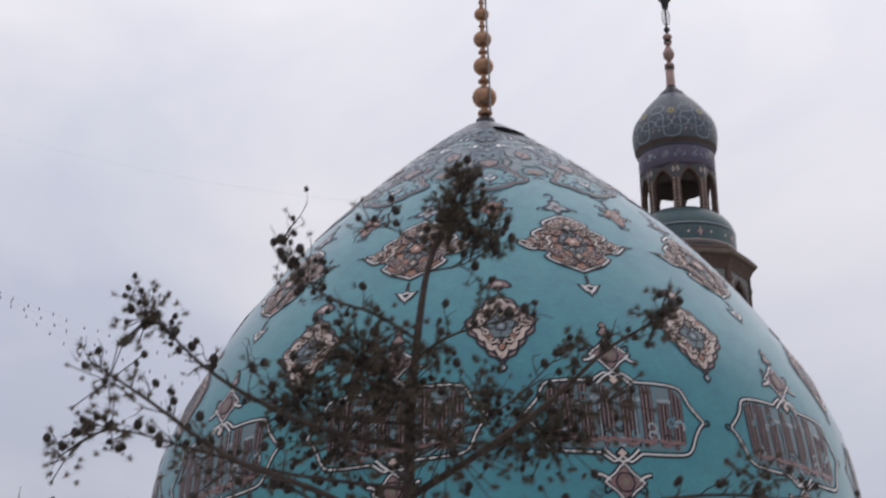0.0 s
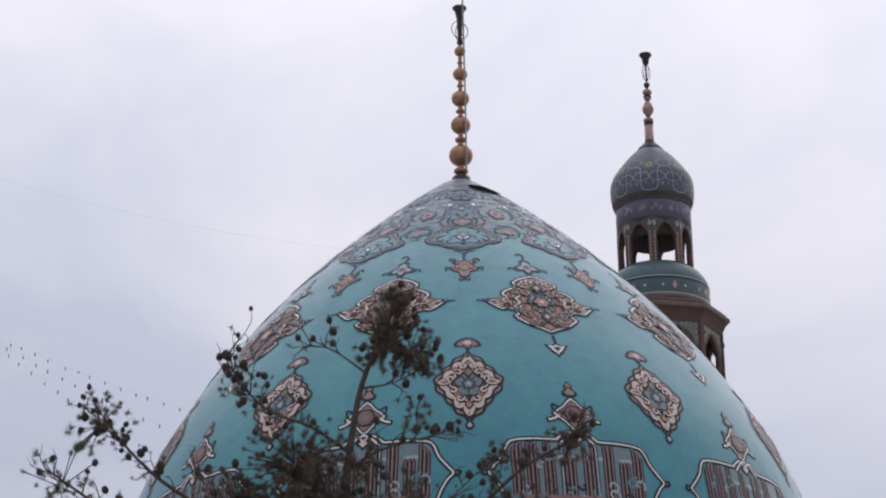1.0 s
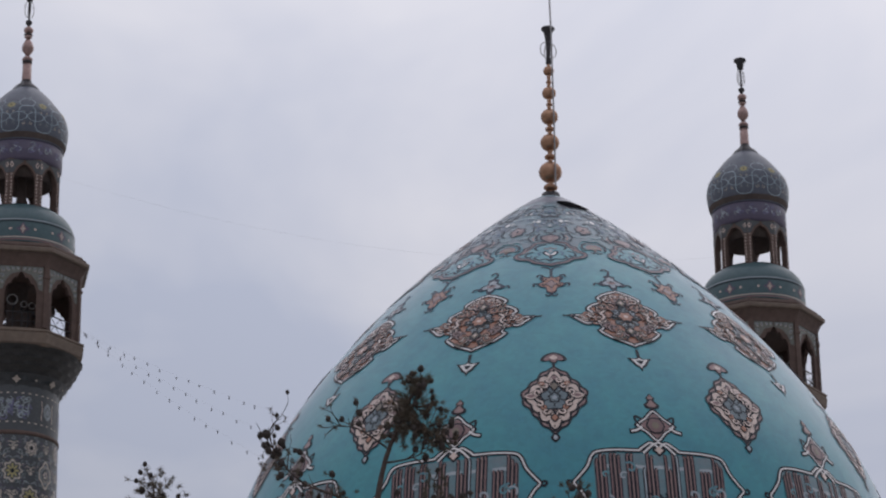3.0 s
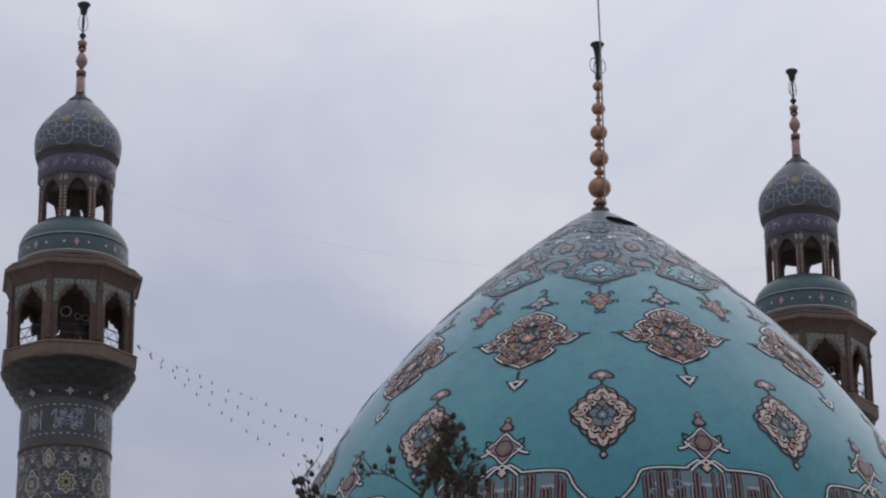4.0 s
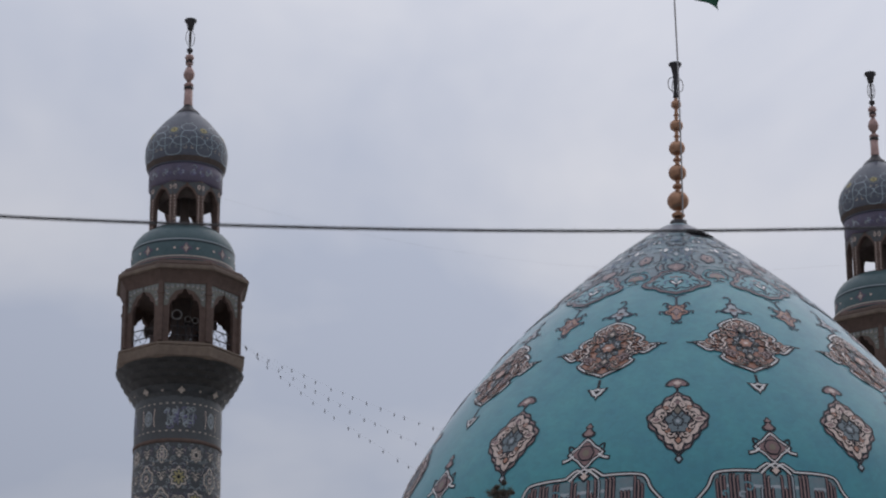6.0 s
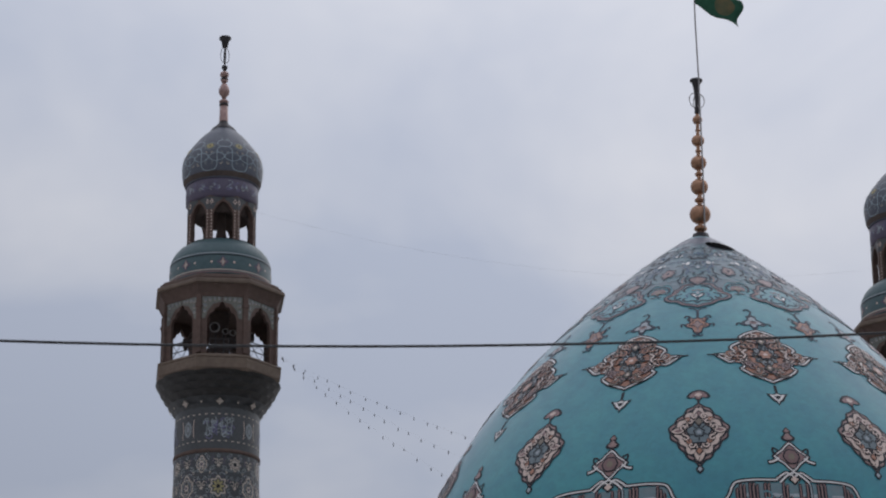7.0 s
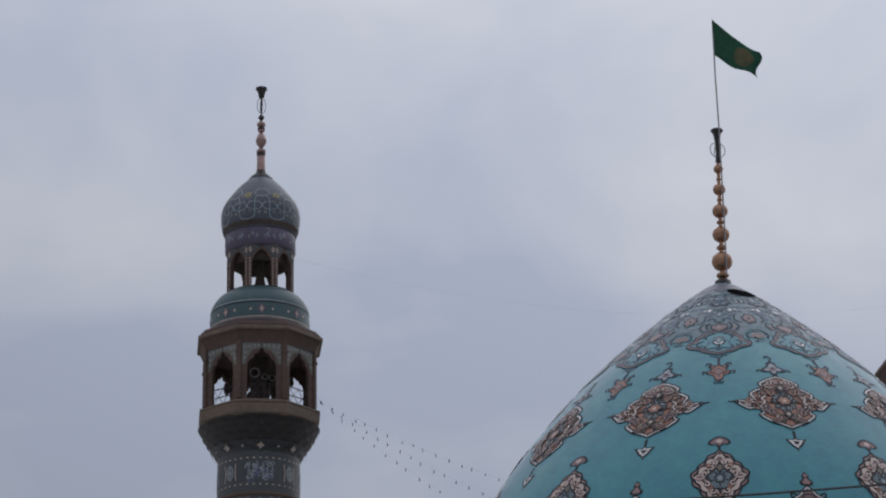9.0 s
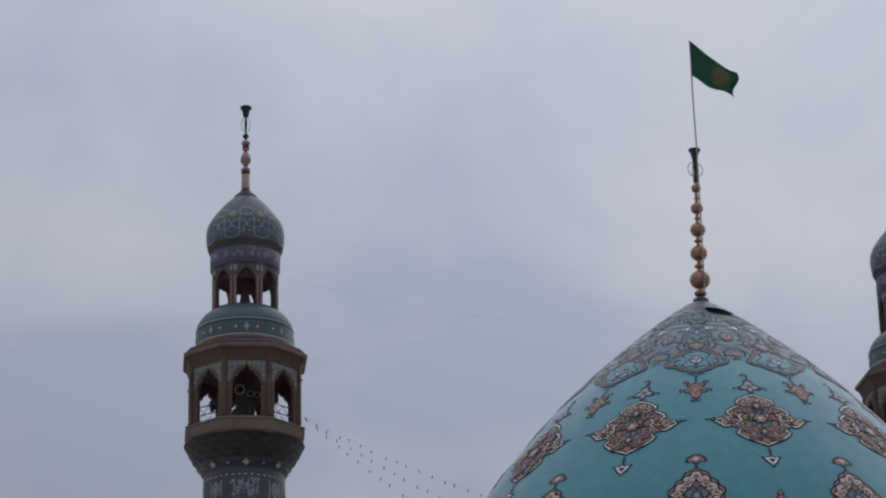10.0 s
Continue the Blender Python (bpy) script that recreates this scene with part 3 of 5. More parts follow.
# stars above and below
for zc, up in ((21.50, 1), (18.36, -1)):
    sS = DOME.s_at(zc)
    star = lobed(0.50, 0.50, 1.12, 4, 0.06)
    ring(g0, DOME, 0, sS, star, 0.90, 1.02, 0.014, DARK, 56)
    ring(g0, DOME, 0, sS, star, 0.79, 0.90, 0.012, WHITE, 56)
    ring(g0, DOME, 0, sS, star, 0.70, 0.79, 0.014, DARK, 56)
    ring(g0, DOME, 0, sS, star, 0.0, 0.70, 0.012, BROWN, 56)
    ring(g3, DOME, 0, sS, lobed(0.23, 0.25, 2, 6, 0.04), 0, 1, 0.02, DARK, 28)
    ring(g3, DOME, 0, sS, lobed(0.23, 0.25, 2, 6, 0.04), 0, 0.82, 0.026, WINE, 28)
    ring(g3, DOME, 0, sS, lobed(0.09, 0.10, 2, 6, 0.1), 0, 1.0, 0.032, OLIVE, 20)
    # leaf points at both sides
    arm = smooth_line([(0.34, -0.04 * up), (0.46, -0.14 * up), (0.58, -0.18 * up), (0.66, -0.19 * up)])
    both(g0, DOME, 0, sS, arm, 0.14, 0.010, DARK)
    both(g0, DOME, 0, sS, arm[:-3], 0.055, 0.019, WHITE)
    both(g0, DOME, 0, sS, smooth_line([(0.40, 0.04 * up), (0.47, 0.12 * up), (0.47, 0.27 * up), (0.33, 0.20 * up)]), 0.055, 0.012, DARK)
    both(g0, DOME, 0, sS, smooth_line([(0.0, -0.48 * up), (0.20, -0.60 * up), (0.40, -0.80 * up)]), 0.14, 0.013, DARK)
    both(g0, DOME, 0, sS, smooth_line([(0.0, -0.48 * up), (0.20, -0.60 * up), (0.40, -0.80 * up)]), 0.05, 0.019, WHITE)
    for dv, rr in ((0.66, 0.19), (0.88, 0.11)):
        ring(g0, DOME, 0, sS - dv * up, lobed(rr, rr, 1.4, 3, 0.18, -math.pi / 2 * 3), 0, 1, 0.014, DARK, 30)
        ring(g0, DOME, 0, sS - dv * up, lobed(rr, rr, 1.4, 3, 0.18, -math.pi / 2 * 3), 0, 0.62, 0.020, DUSK, 30)
    ring(g0, DOME, 0, sS + 0.70 * up, lobed(0.16, 0.16, 1.3, 4, 0.1), 0, 1, 0.014, DARK, 30)
    ring(g0, DOME, 0, sS + 0.70 * up, lobed(0.16, 0.16, 1.3, 4, 0.1), 0, 0.6, 0.022, CREAM, 30)
column(dome, "cartouche", [("cartouche", g0), ("panel", g1), ("tracery", g3)] + BARS, 0.5, "black and white framed cartouche with upright tile bars")

# the crown of the dome: a scalloped mosaic with a palmette in every lobe
g0, g1, g2, g3 = Geo(), Geo(), Geo(), Geo()
n = 220


def cap_edge(a):
    """The height of the crown's lower rim by the azimuth from a lobe's middle."""
    x = abs(((a / STEP + 0.5) % 1.0) - 0.5) * 2
    k = max(0.0, min(1.0, (x - 0.36) / 0.42))
    return 27.12 + 0.94 * k * k * (3 - 2 * k) + 0.035 * math.cos(x * 22)


edges = [DOME.s_at(cap_edge(2 * math.pi * j / n)) for j in range(n)]
s_top = 0.25
g0.quadgrid([[DOME.at(PHI + 2 * math.pi * j / n, s_top + (edges[j] - s_top) * i / 14, 0.010) for j in range(n)] for i in range(15)], CROWN, True)
part("cap_mosaic", g0, dome, "grey-turquoise mosaic crown of the dome")
g1.quadgrid([[DOME.at(PHI + 2 * math.pi * j / n, edges[j] + k * 0.045, 0.016) for j in range(n)] for k in (-0.5, 0.5)], SMOKE, True)
part("cap_rim", g1, dome)
g0 = Geo()
TIP = [0.20 + 0.62 * (1 + 0.16 * math.cos(11 * 2 * math.pi * j / n)) for j in range(n)]
g0.quadgrid([[DOME.at(PHI + 2 * math.pi * j / n, 0.2 + (TIP[j] - 0.2) * i / 3, 0.016) for j in range(n)] for i in range(4)], LILAC, True)
part("tip_mosaic", g0, dome, "plain lilac-grey mosaic at the dome's tip")

palmette = figure([(0.0, 0.92), (0.22, 0.90), (0.46, 0.80), (0.56, 0.58), (0.70, 0.48), (0.76, 0.28), (0.95, 0.10), (0.97, -0.10), (0.82, -0.27), (0.60, -0.34), (0.46, -0.52), (0.22, -0.62), (0.0, -0.72)])
sQ = DOME.s_at(27.40)
g0, g1, g2 = Geo(), Geo(), Geo()
for inset, w, m, lift in ((0.0, 0.05, INK, 0.022), (0.05, 0.055, WINE, 0.019), (0.105, 0.04, INK, 0.022), (0.16, 0.03, SMOKE, 0.020)):
    outline(g0, DOME, 0, sQ, palmette, inset, w, lift, m)
ring(g1, DOME, 0, sQ, palmette, 0.0, 0.95, 0.016, TURQ, 96)
# hooked scrolls round a pale three-petalled flower
for line, w, m in (([(0.10, 0.66), (0.26, 0.62), (0.40, 0.44), (0.34, 0.30)], 0.06, INK), ([(0.44, 0.20), (0.58, 0.12), (0.66, -0.04), (0.56, -0.14), (0.48, -0.04)], 0.05, INK),
                   ([(0.0, -0.44), (0.12, -0.28), (0.30, -0.32), (0.42, -0.20), (0.34, -0.10)], 0.055, INK), ([(0.22, 0.20), (0.32, 0.10), (0.28, -0.06)], 0.05, COBALT),
                   ([(0.0, 0.46), (0.10, 0.36), (0.16, 0.44)], 0.05, WINE), ([(0.52, 0.40), (0.60, 0.28), (0.74, 0.12)], 0.045, WINE)):
    both(g2, DOME, 0, sQ, smooth_line(line), w, 0.024, m)
both(g2, DOME, 0, sQ, smooth_line([(0.0, -0.08), (0.08, 0.0), (0.15, 0.12), (0.10, 0.20)]), 0.12, 0.026, INK)
both(g2, DOME, 0, sQ, smooth_line([(0.02, -0.05), (0.08, 0.02), (0.13, 0.12)]), 0.065, 0.030, WHITE)
ring(g2, DOME, 0, sQ - 0.20, lobed(0.05, 0.15, 1.5, 4, 0.0), 0.0, 1.0, 0.032, PALE, 18)
ring(g2, DOME, 0, sQ + 0.20, lobed(0.05, 0.12, 1.5, 4, 0.0), 0.0, 1.0, 0.032, INK, 18)
column(dome, "palmette", [("palmette", g0), ("field", g1), ("tracery", g2)], 0, "teal palmette with a double dark blue outline")

# a red heart with hooked leaves above every palmette
sH = DOME.s_at(28.14)
g0, g1 = Geo(), Geo()
heart_line = figure([(0.0, 0.34), (0.12, 0.26), (0.25, 0.20), (0.27, 0.0), (0.14, -0.18), (0.0, -0.36)])
ring(g0, DOME, 0, sH, heart_line, 0.78, 1.0, 0.030, INK, 40)
ring(g0, DOME, 0, sH, heart_line, 0.0, 0.78, 0.026, WINE, 40)
ring(g0, DOME, 0, sH, lobed(0.07, 0.10, 1.6, 4, 0.1), 0.0, 1.0, 0.032, DUSK, 16)
for line, w, m in (([(0.34, -0.10), (0.36, 0.18), (0.27, 0.40)], 0.06, INK), ([(0.50, -0.20), (0.58, 0.10), (0.48, 0.34), (0.38, 0.30)], 0.05, INK), ([(0.43, -0.14), (0.46, 0.06), (0.40, 0.22)], 0.045, DUSK),
                   ([(0.06, 0.62), (0.20, 0.74), (0.34, 0.66), (0.30, 0.52)], 0.045, COBALT), ([(0.0, 0.42), (0.14, 0.52), (0.10, 0.70)], 0.045, INK)):
    both(g1, DOME, 0, sH, smooth_line(line), w, 0.028, m)
column(dome, "heart_tile", [("heart_tile", g0), ("tracery", g1)], 0, "dusky red heart of tile with dark hooked leaves")

# rosettes and pink leaves between the lobes
sO, sF = DOME.s_at(28.58), DOME.s_at(27.72)
g0, g1 = Geo(), Geo()
ring(g0, DOME, 0, sO, lobed(0.17, 0.28, 2, 7, 0.16), 0.0, 1.0, 0.026, WINE, 42)
ring(g0, DOME, 0, sO, lobed(0.17, 0.28, 2, 7, 0.16), 1.0, 1.22, 0.030, INK, 42)
ring(g0, DOME, 0, sO, lobed(0.09, 0.14, 2, 5, 0.2), 0.0, 1.0, 0.032, DUSK, 30)
ring(g0, DOME, 0, sO, lobed(0.045, 0.07, 2, 4, 0.1), 0.0, 1.0, 0.038, INK, 14)
for line, w, m in (([(0.28, -0.30), (0.44, -0.10), (0.40, 0.22)], 0.05, INK), ([(0.34, 0.42), (0.50, 0.30), (0.58, 0.02)], 0.05, COBALT), ([(0.10, 0.52), (0.24, 0.60), (0.34, 0.50)], 0.04, INK), ([(0.08, -0.50), (0.26, -0.56), (0.42, -0.42)], 0.045, TEAL)):
    both(g1, DOME, 0, sO, smooth_line(line), w, 0.028, m)
column(dome, "crown_rosette", [("crown_rosette", g0), ("tracery", g1)], 0.5, "dusky red rosette of tile with dark blue scrolls")
g0, g1 = Geo(), Geo()
leaf = figure([(0.0, 0.24), (0.15, 0.22), (0.26, 0.04), (0.22, -0.14), (0.10, -0.10), (0.0, -0.26)])
ring(g0, DOME, 0, sF, leaf, 0.0, 0.85, 0.020, WINE, 36)
ring(g0, DOME, 0, sF, lobed(0.09, 0.10, 1.6, 4, 0.1), 0.0, 1.0, 0.026, OLIVE, 18)
both(g1, DOME, 0, sF, smooth_line([(0.0, 0.30), (0.16, 0.31), (0.30, 0.14), (0.31, -0.06), (0.24, -0.16)]), 0.065, 0.026, INK)
both(g1, DOME, 0, sF, smooth_line([(0.02, -0.24), (0.08, -0.34), (0.16, -0.30)]), 0.05, 0.024, INK)
column(dome, "crown_leaf", [("crown_leaf", g0), ("tracery", g1)], 0.5, "pink tile leaf under a dark blue arc")

# fine mirrored scrollwork up to the tip
g2 = Geo()
for k in range(11):
    az = PHI + STEP * k
    rng = random.Random(31)
    for half in (0.0, 0.5):
        for i in range(30):
            zc = 28.0 + 2.05 * (rng.random() ** 1.1)
            s = DOME.s_at(zc)
            rr = float(np.interp(s, DOME.s, DOME.r)) * STEP
            u = rng.uniform(0.03, 0.25) * rr
            size, turn, sense, loops = rng.uniform(0.05, 0.10) * rr + 0.02, rng.uniform(0, 6.28), rng.choice((-1, 1)), rng.uniform(0.45, 0.9)
            m = rng.choice((INK, INK, COBALT, TEAL, SMOKE, LILAC, COBALT))
            tip = rng.choice((DUSK, TEAL, PALE, TURQ, WHITE))
            if half == 0.0 and zc < 28.75 and u < 0.7 or half == 0.5 and zc < 29.0 and u < 0.5:
                continue
            lift = 0.017 + 0.0012 * (i % 14)
            both(g2, DOME, az + half * STEP, s, [(u + x, 1.7 * y) for x, y in curl(0, 0, size, turn, sense, loops)], 0.034, lift, m)
            if i % 3 == 0:
                both(g2, DOME, az + half * STEP, s, [(u + x, 1.5 * y) for x, y in curl(0, 0, 0.4 * size, turn + 2.5, sense, 0.6, 8)], 0.045, lift + 0.001, tip)
    # pale dots high up in every column
    for u, zc, m in ((0.30, 29.02, WHITE), (-0.30, 29.02, WHITE), (0.0, 28.80, PALE), (0.0, 29.55, COBALT)):
        r = float(np.interp(DOME.s_at(zc), DOME.s, DOME.r))
        ring(g2, DOME, az + u / r, DOME.s_at(zc), lobed(0.06, 0.12, 1.6, 4, 0.1), 0, 1, 0.038, m, 14)
tagged(part("cap_tracery", g2, dome), kind="stuff")
# red drop under every lobe
sR = DOME.s_at(26.17)
g0, g1 = Geo(), Geo()
red = figure([(0.0, 0.46), (0.09, 0.36), (0.24, 0.44), (0.30, 0.28), (0.22, 0.14), (0.37, 0.02), (0.30, -0.14), (0.16, -0.20), (0.12, -0.42), (0.0, -0.52)])
ring(g0, DOME, 0, sR, red, 0.82, 1.0, 0.014, INK, 60)
ring(g0, DOME, 0, sR, red, 0.0, 0.82, 0.012, ORANGE, 60)
ribbon(g0, DOME, 0, sR, [(0, 0.40), (0, 0.82)], 0.075, 0.014, INK)
both(g0, DOME, 0, sR, smooth_line([(0.20, 0.44), (0.31, 0.50), (0.37, 0.38)]), 0.055, 0.016, INK)
both(g0, DOME, 0, sR, smooth_line([(0.33, 0.02), (0.45, 0.04), (0.44, -0.10)]), 0.055, 0.016, INK)
both(g0, DOME, 0, sR, smooth_line([(0.0, -0.50), (0.08, -0.60), (0.15, -0.52)]), 0.05, 0.016, INK)
both(g0, DOME, 0, sR, smooth_line([(0.02, 0.80), (0.12, 0.92), (0.26, 0.94)]), 0.05, 0.016, INK)
ring(g1, DOME, 0, sR, lobed(0.11, 0.14, 1.5, 4, 0.2), 0.0, 1.0, 0.020, DUSK, 28)
ring(g1, DOME, 0, sR, lobed(0.11, 0.14, 1.5, 4, 0.2), 1.0, 1.22, 0.022, INK, 28)
both(g1, DOME, 0, sR, curl(0.16, 0.24, 0.08, 1.0, -1, 0.9), 0.035, 0.022, INK)
both(g1, DOME, 0, sR, curl(0.20, -0.02, 0.07, 3.0, 1, 0.9), 0.03, 0.022, INK)
ribbon(g1, DOME, 0, sR, [(0, -0.20), (0, -0.40)], 0.05, 0.022, BROWN)
column(dome, "pendant", [("pendant", g0), ("heart", g1)], 0, "red-orange tile pendant with a black outline")
# narrow borders lower down on the dome
g0 = Geo()
for z, w, m in ((16.0, 0.16, DARK), (15.9, 0.09, WHITE), (13.2, 0.16, DARK), (13.1, 0.09, WHITE)):
    s = DOME.s_at(z)
    g0.quadgrid([[DOME.at(2 * math.pi * j / 120, s + k * w, 0.012 if m == DARK else 0.02) for j in range(120)] for k in (-0.5, 0.5)], m, True)
part("border_band", g0, dome)
# black hatch beside the tip
g0 = Geo()
ring(g0, DOME, radians(27), DOME.s_at(30.02), lambda t: (0.47 * math.cos(t), 0.27 * math.sin(t) * (1 - 0.35 * math.cos(t)) - 0.05 * math.cos(t)), 0.0, 1.0, 0.045, VOID, 40)
part("hatch", g0, dome, "black gap in the tiles beside the tip")


# ---- finials ----
def ball(z, r, squash=0.95, n=9):
    return [(z + r * squash * math.cos(math.pi * (i + 0.35) / (n - 0.3)), r * math.sin(math.pi * (i + 0.35) / (n - 0.3))) for i in range(n)]


def wire_loops(geo, z, r, h, material, count=4):
    for k in range(count):
        a = 2 * math.pi * k / count + 0.4
        pts = [(math.sin(a) * r * math.sin(t) ** 0.7, -math.cos(a) * r * math.sin(t) ** 0.7, z + h * math.cos(t)) for t in [math.pi * (i + 0.02) / 10.4 for i in range(11)]]
        geo.tube(pts, 0.014, material, 5)


finial = thing("dome_finial", "tall gilded finial of stacked balls with a black cup on top", "finial")
LEAN = Matrix.Translation((0.04, 0, 30.75)) @ Matrix.Rotation(radians(0.7), 4, "Y") @ Matrix.Translation((0, 0, -30.75))
finial.matrix_world = LEAN
g = Geo()
g.lathe([(30.91, 0.10), (30.88, 0.24), (30.76, 0.27), (30.57, 0.42), (30.51, 0.44)], BLACKMETAL, 28)
part("base", g, finial, "dark metal collar on the dome's tip")
g = Geo()
g.lathe([(35.19, 0.05), (30.86, 0.075)], GOLD, 16)
part("stem", g, finial)
for z, r in ((34.64, 0.155), (33.95, 0.20), (33.22, 0.245), (32.43, 0.27), (31.53, 0.325)):
    g = Geo()
    g.lathe(ball(z, r), GOLD, 32)
    part("ball", g, finial)
for z, r in ((34.29, 0.085), (33.60, 0.095), (32.84, 0.13), (31.99, 0.16), (31.07, 0.20)):
    g = Geo()
    g.lathe(ball(z, r, 0.55), GOLD, 24)
    part("bead", g, finial)
g = Geo()
g.lathe([(36.00, 0.02), (35.98, 0.19), (35.94, 0.20), (35.86, 0.13), (35.62, 0.085), (35.44, 0.07), (35.08, 0.06), (34.88, 0.085), (34.83, 0.05)], BLACKMETAL, 24)
part("cup", g, finial, "blackened metal cup")
g = Geo()
wire_loops(g, 35.29, 0.25, 0.24, STEEL)
part("wire_loop", g, finial)

pole = thing("flag", "dark green flag with gold patch on a thin steel pole", "flag")
pole.matrix_world = LEAN @ Matrix.Translation((0.02, -0.1, 0))
g = Geo()
g.tube([(0.10, -0.24, 30.97), (0.09, -0.22, 32.92), (0.05, -0.12, 35.91), (0.0, 0.0, 37.86), (-0.02, 0.02, 39.78)], 0.024, STEEL, 8)
part("pole", g, pole)


def flag_point(a, b):
    """a along the fly from the pole, b down the hoist."""
    x = 1.46 * a * (1 - 0.05 * b)
    droop = -1.28 * a ** 1.15 - 0.10 * math.sin(3.3 * a)
    y = 0.22 * math.sin(5.2 * a + 0.9 * b) * a + 0.10 * math.sin(9 * a - 1.3 * b) * a
    z = 39.76 + droop - 1.22 * b * (1 - 0.30 * a) + 0.07 * math.sin(6.5 * a + 1.5 * b) * a
    return (x - 0.02 + 0.09 * math.sin(6 * b) * a, y, z)


g = Geo()
g.quadgrid([[flag_point(i / 26, j / 16) for i in range(27)] for j in range(17)], FLAG)
cloth = part("cloth", g, pole)
th = cloth.modifiers.new("thickness", "SOLIDIFY")
th.thickness = 0.006
g = Geo()
rows = []
for i in range(7):
    row = []
    for j in range(20):
        t = 2 * math.pi * j / 20
        k = max(0.01, i / 6)
        p = flag_point(0.66 + 0.20 * k * math.cos(t), 0.52 + 0.34 * k * math.sin(t))
        row.append((p[0], p[1] - 0.012, p[2]))
    rows.append(row)
g.quadgrid(rows, FLAGGOLD, True)
part("print", g, pole, "dull gold print")


# ---- minarets ----
LX, LY, RX, RY = -17.29, 19.05, 9.13, 25.30
FACE = radians(10.7)
DROP = -0.27


def octagon(R, z, twist=FACE):
    return [(R * math.sin(twist + math.pi / 8 + k * math.pi / 4), -R * math.cos(twist + math.pi / 8 + k * math.pi / 4), z) for k in range(8)]


def arch_panel(geo, apothem, az, width, z0, z1, ow, zs, zt, thick, material, lobes=0, n=14):
    """A flat wall panel with a pointed arch cut through; ow: the opening's half width, zs: spring, zt: crown."""
    def P(u, z, d):
        r = apothem - d
        return (r * math.sin(az) + u * math.cos(az), -r * math.cos(az) + u * math.sin(az), z)
    n = 36 if lobes else n
    xs = [-ow + 2 * ow * i / n for i in range(n + 1)]

    def top(x):
        k = min(1.0, abs(x) / ow)
        if lobes:
            z = zs + (zt - zs) * (1 - k) ** 0.8 + 0.10 * abs(math.sin(lobes * math.pi * (k + 0.12)))
        else:
            z = zs + (zt - zs) * (1 - k ** 1.7) ** 0.75
        return min(z, z1 - 0.05)
    w = width / 2
    for d in (0.0, thick):
        geo.quadgrid([[P(-w, z0, d), P(-ow, z0, d)], [P(-w, z1, d), P(-ow, z1, d)]], material)
        geo.quadgrid([[P(ow, z0, d), P(w, z0, d)], [P(ow, z1, d), P(w, z1, d)]], material)
        geo.quadgrid([[P(x, top(x), d) for x in xs], [P(x, z1, d) for x in xs]], material)
    geo.quadgrid([[P(x, top(x), d) for x in xs] for d in (0, thick)], material)
    for x in (-ow, ow):
        geo.quadgrid([[P(x, z0, d), P(x, top(x), d)] for d in (0, thick)], material)
    return P


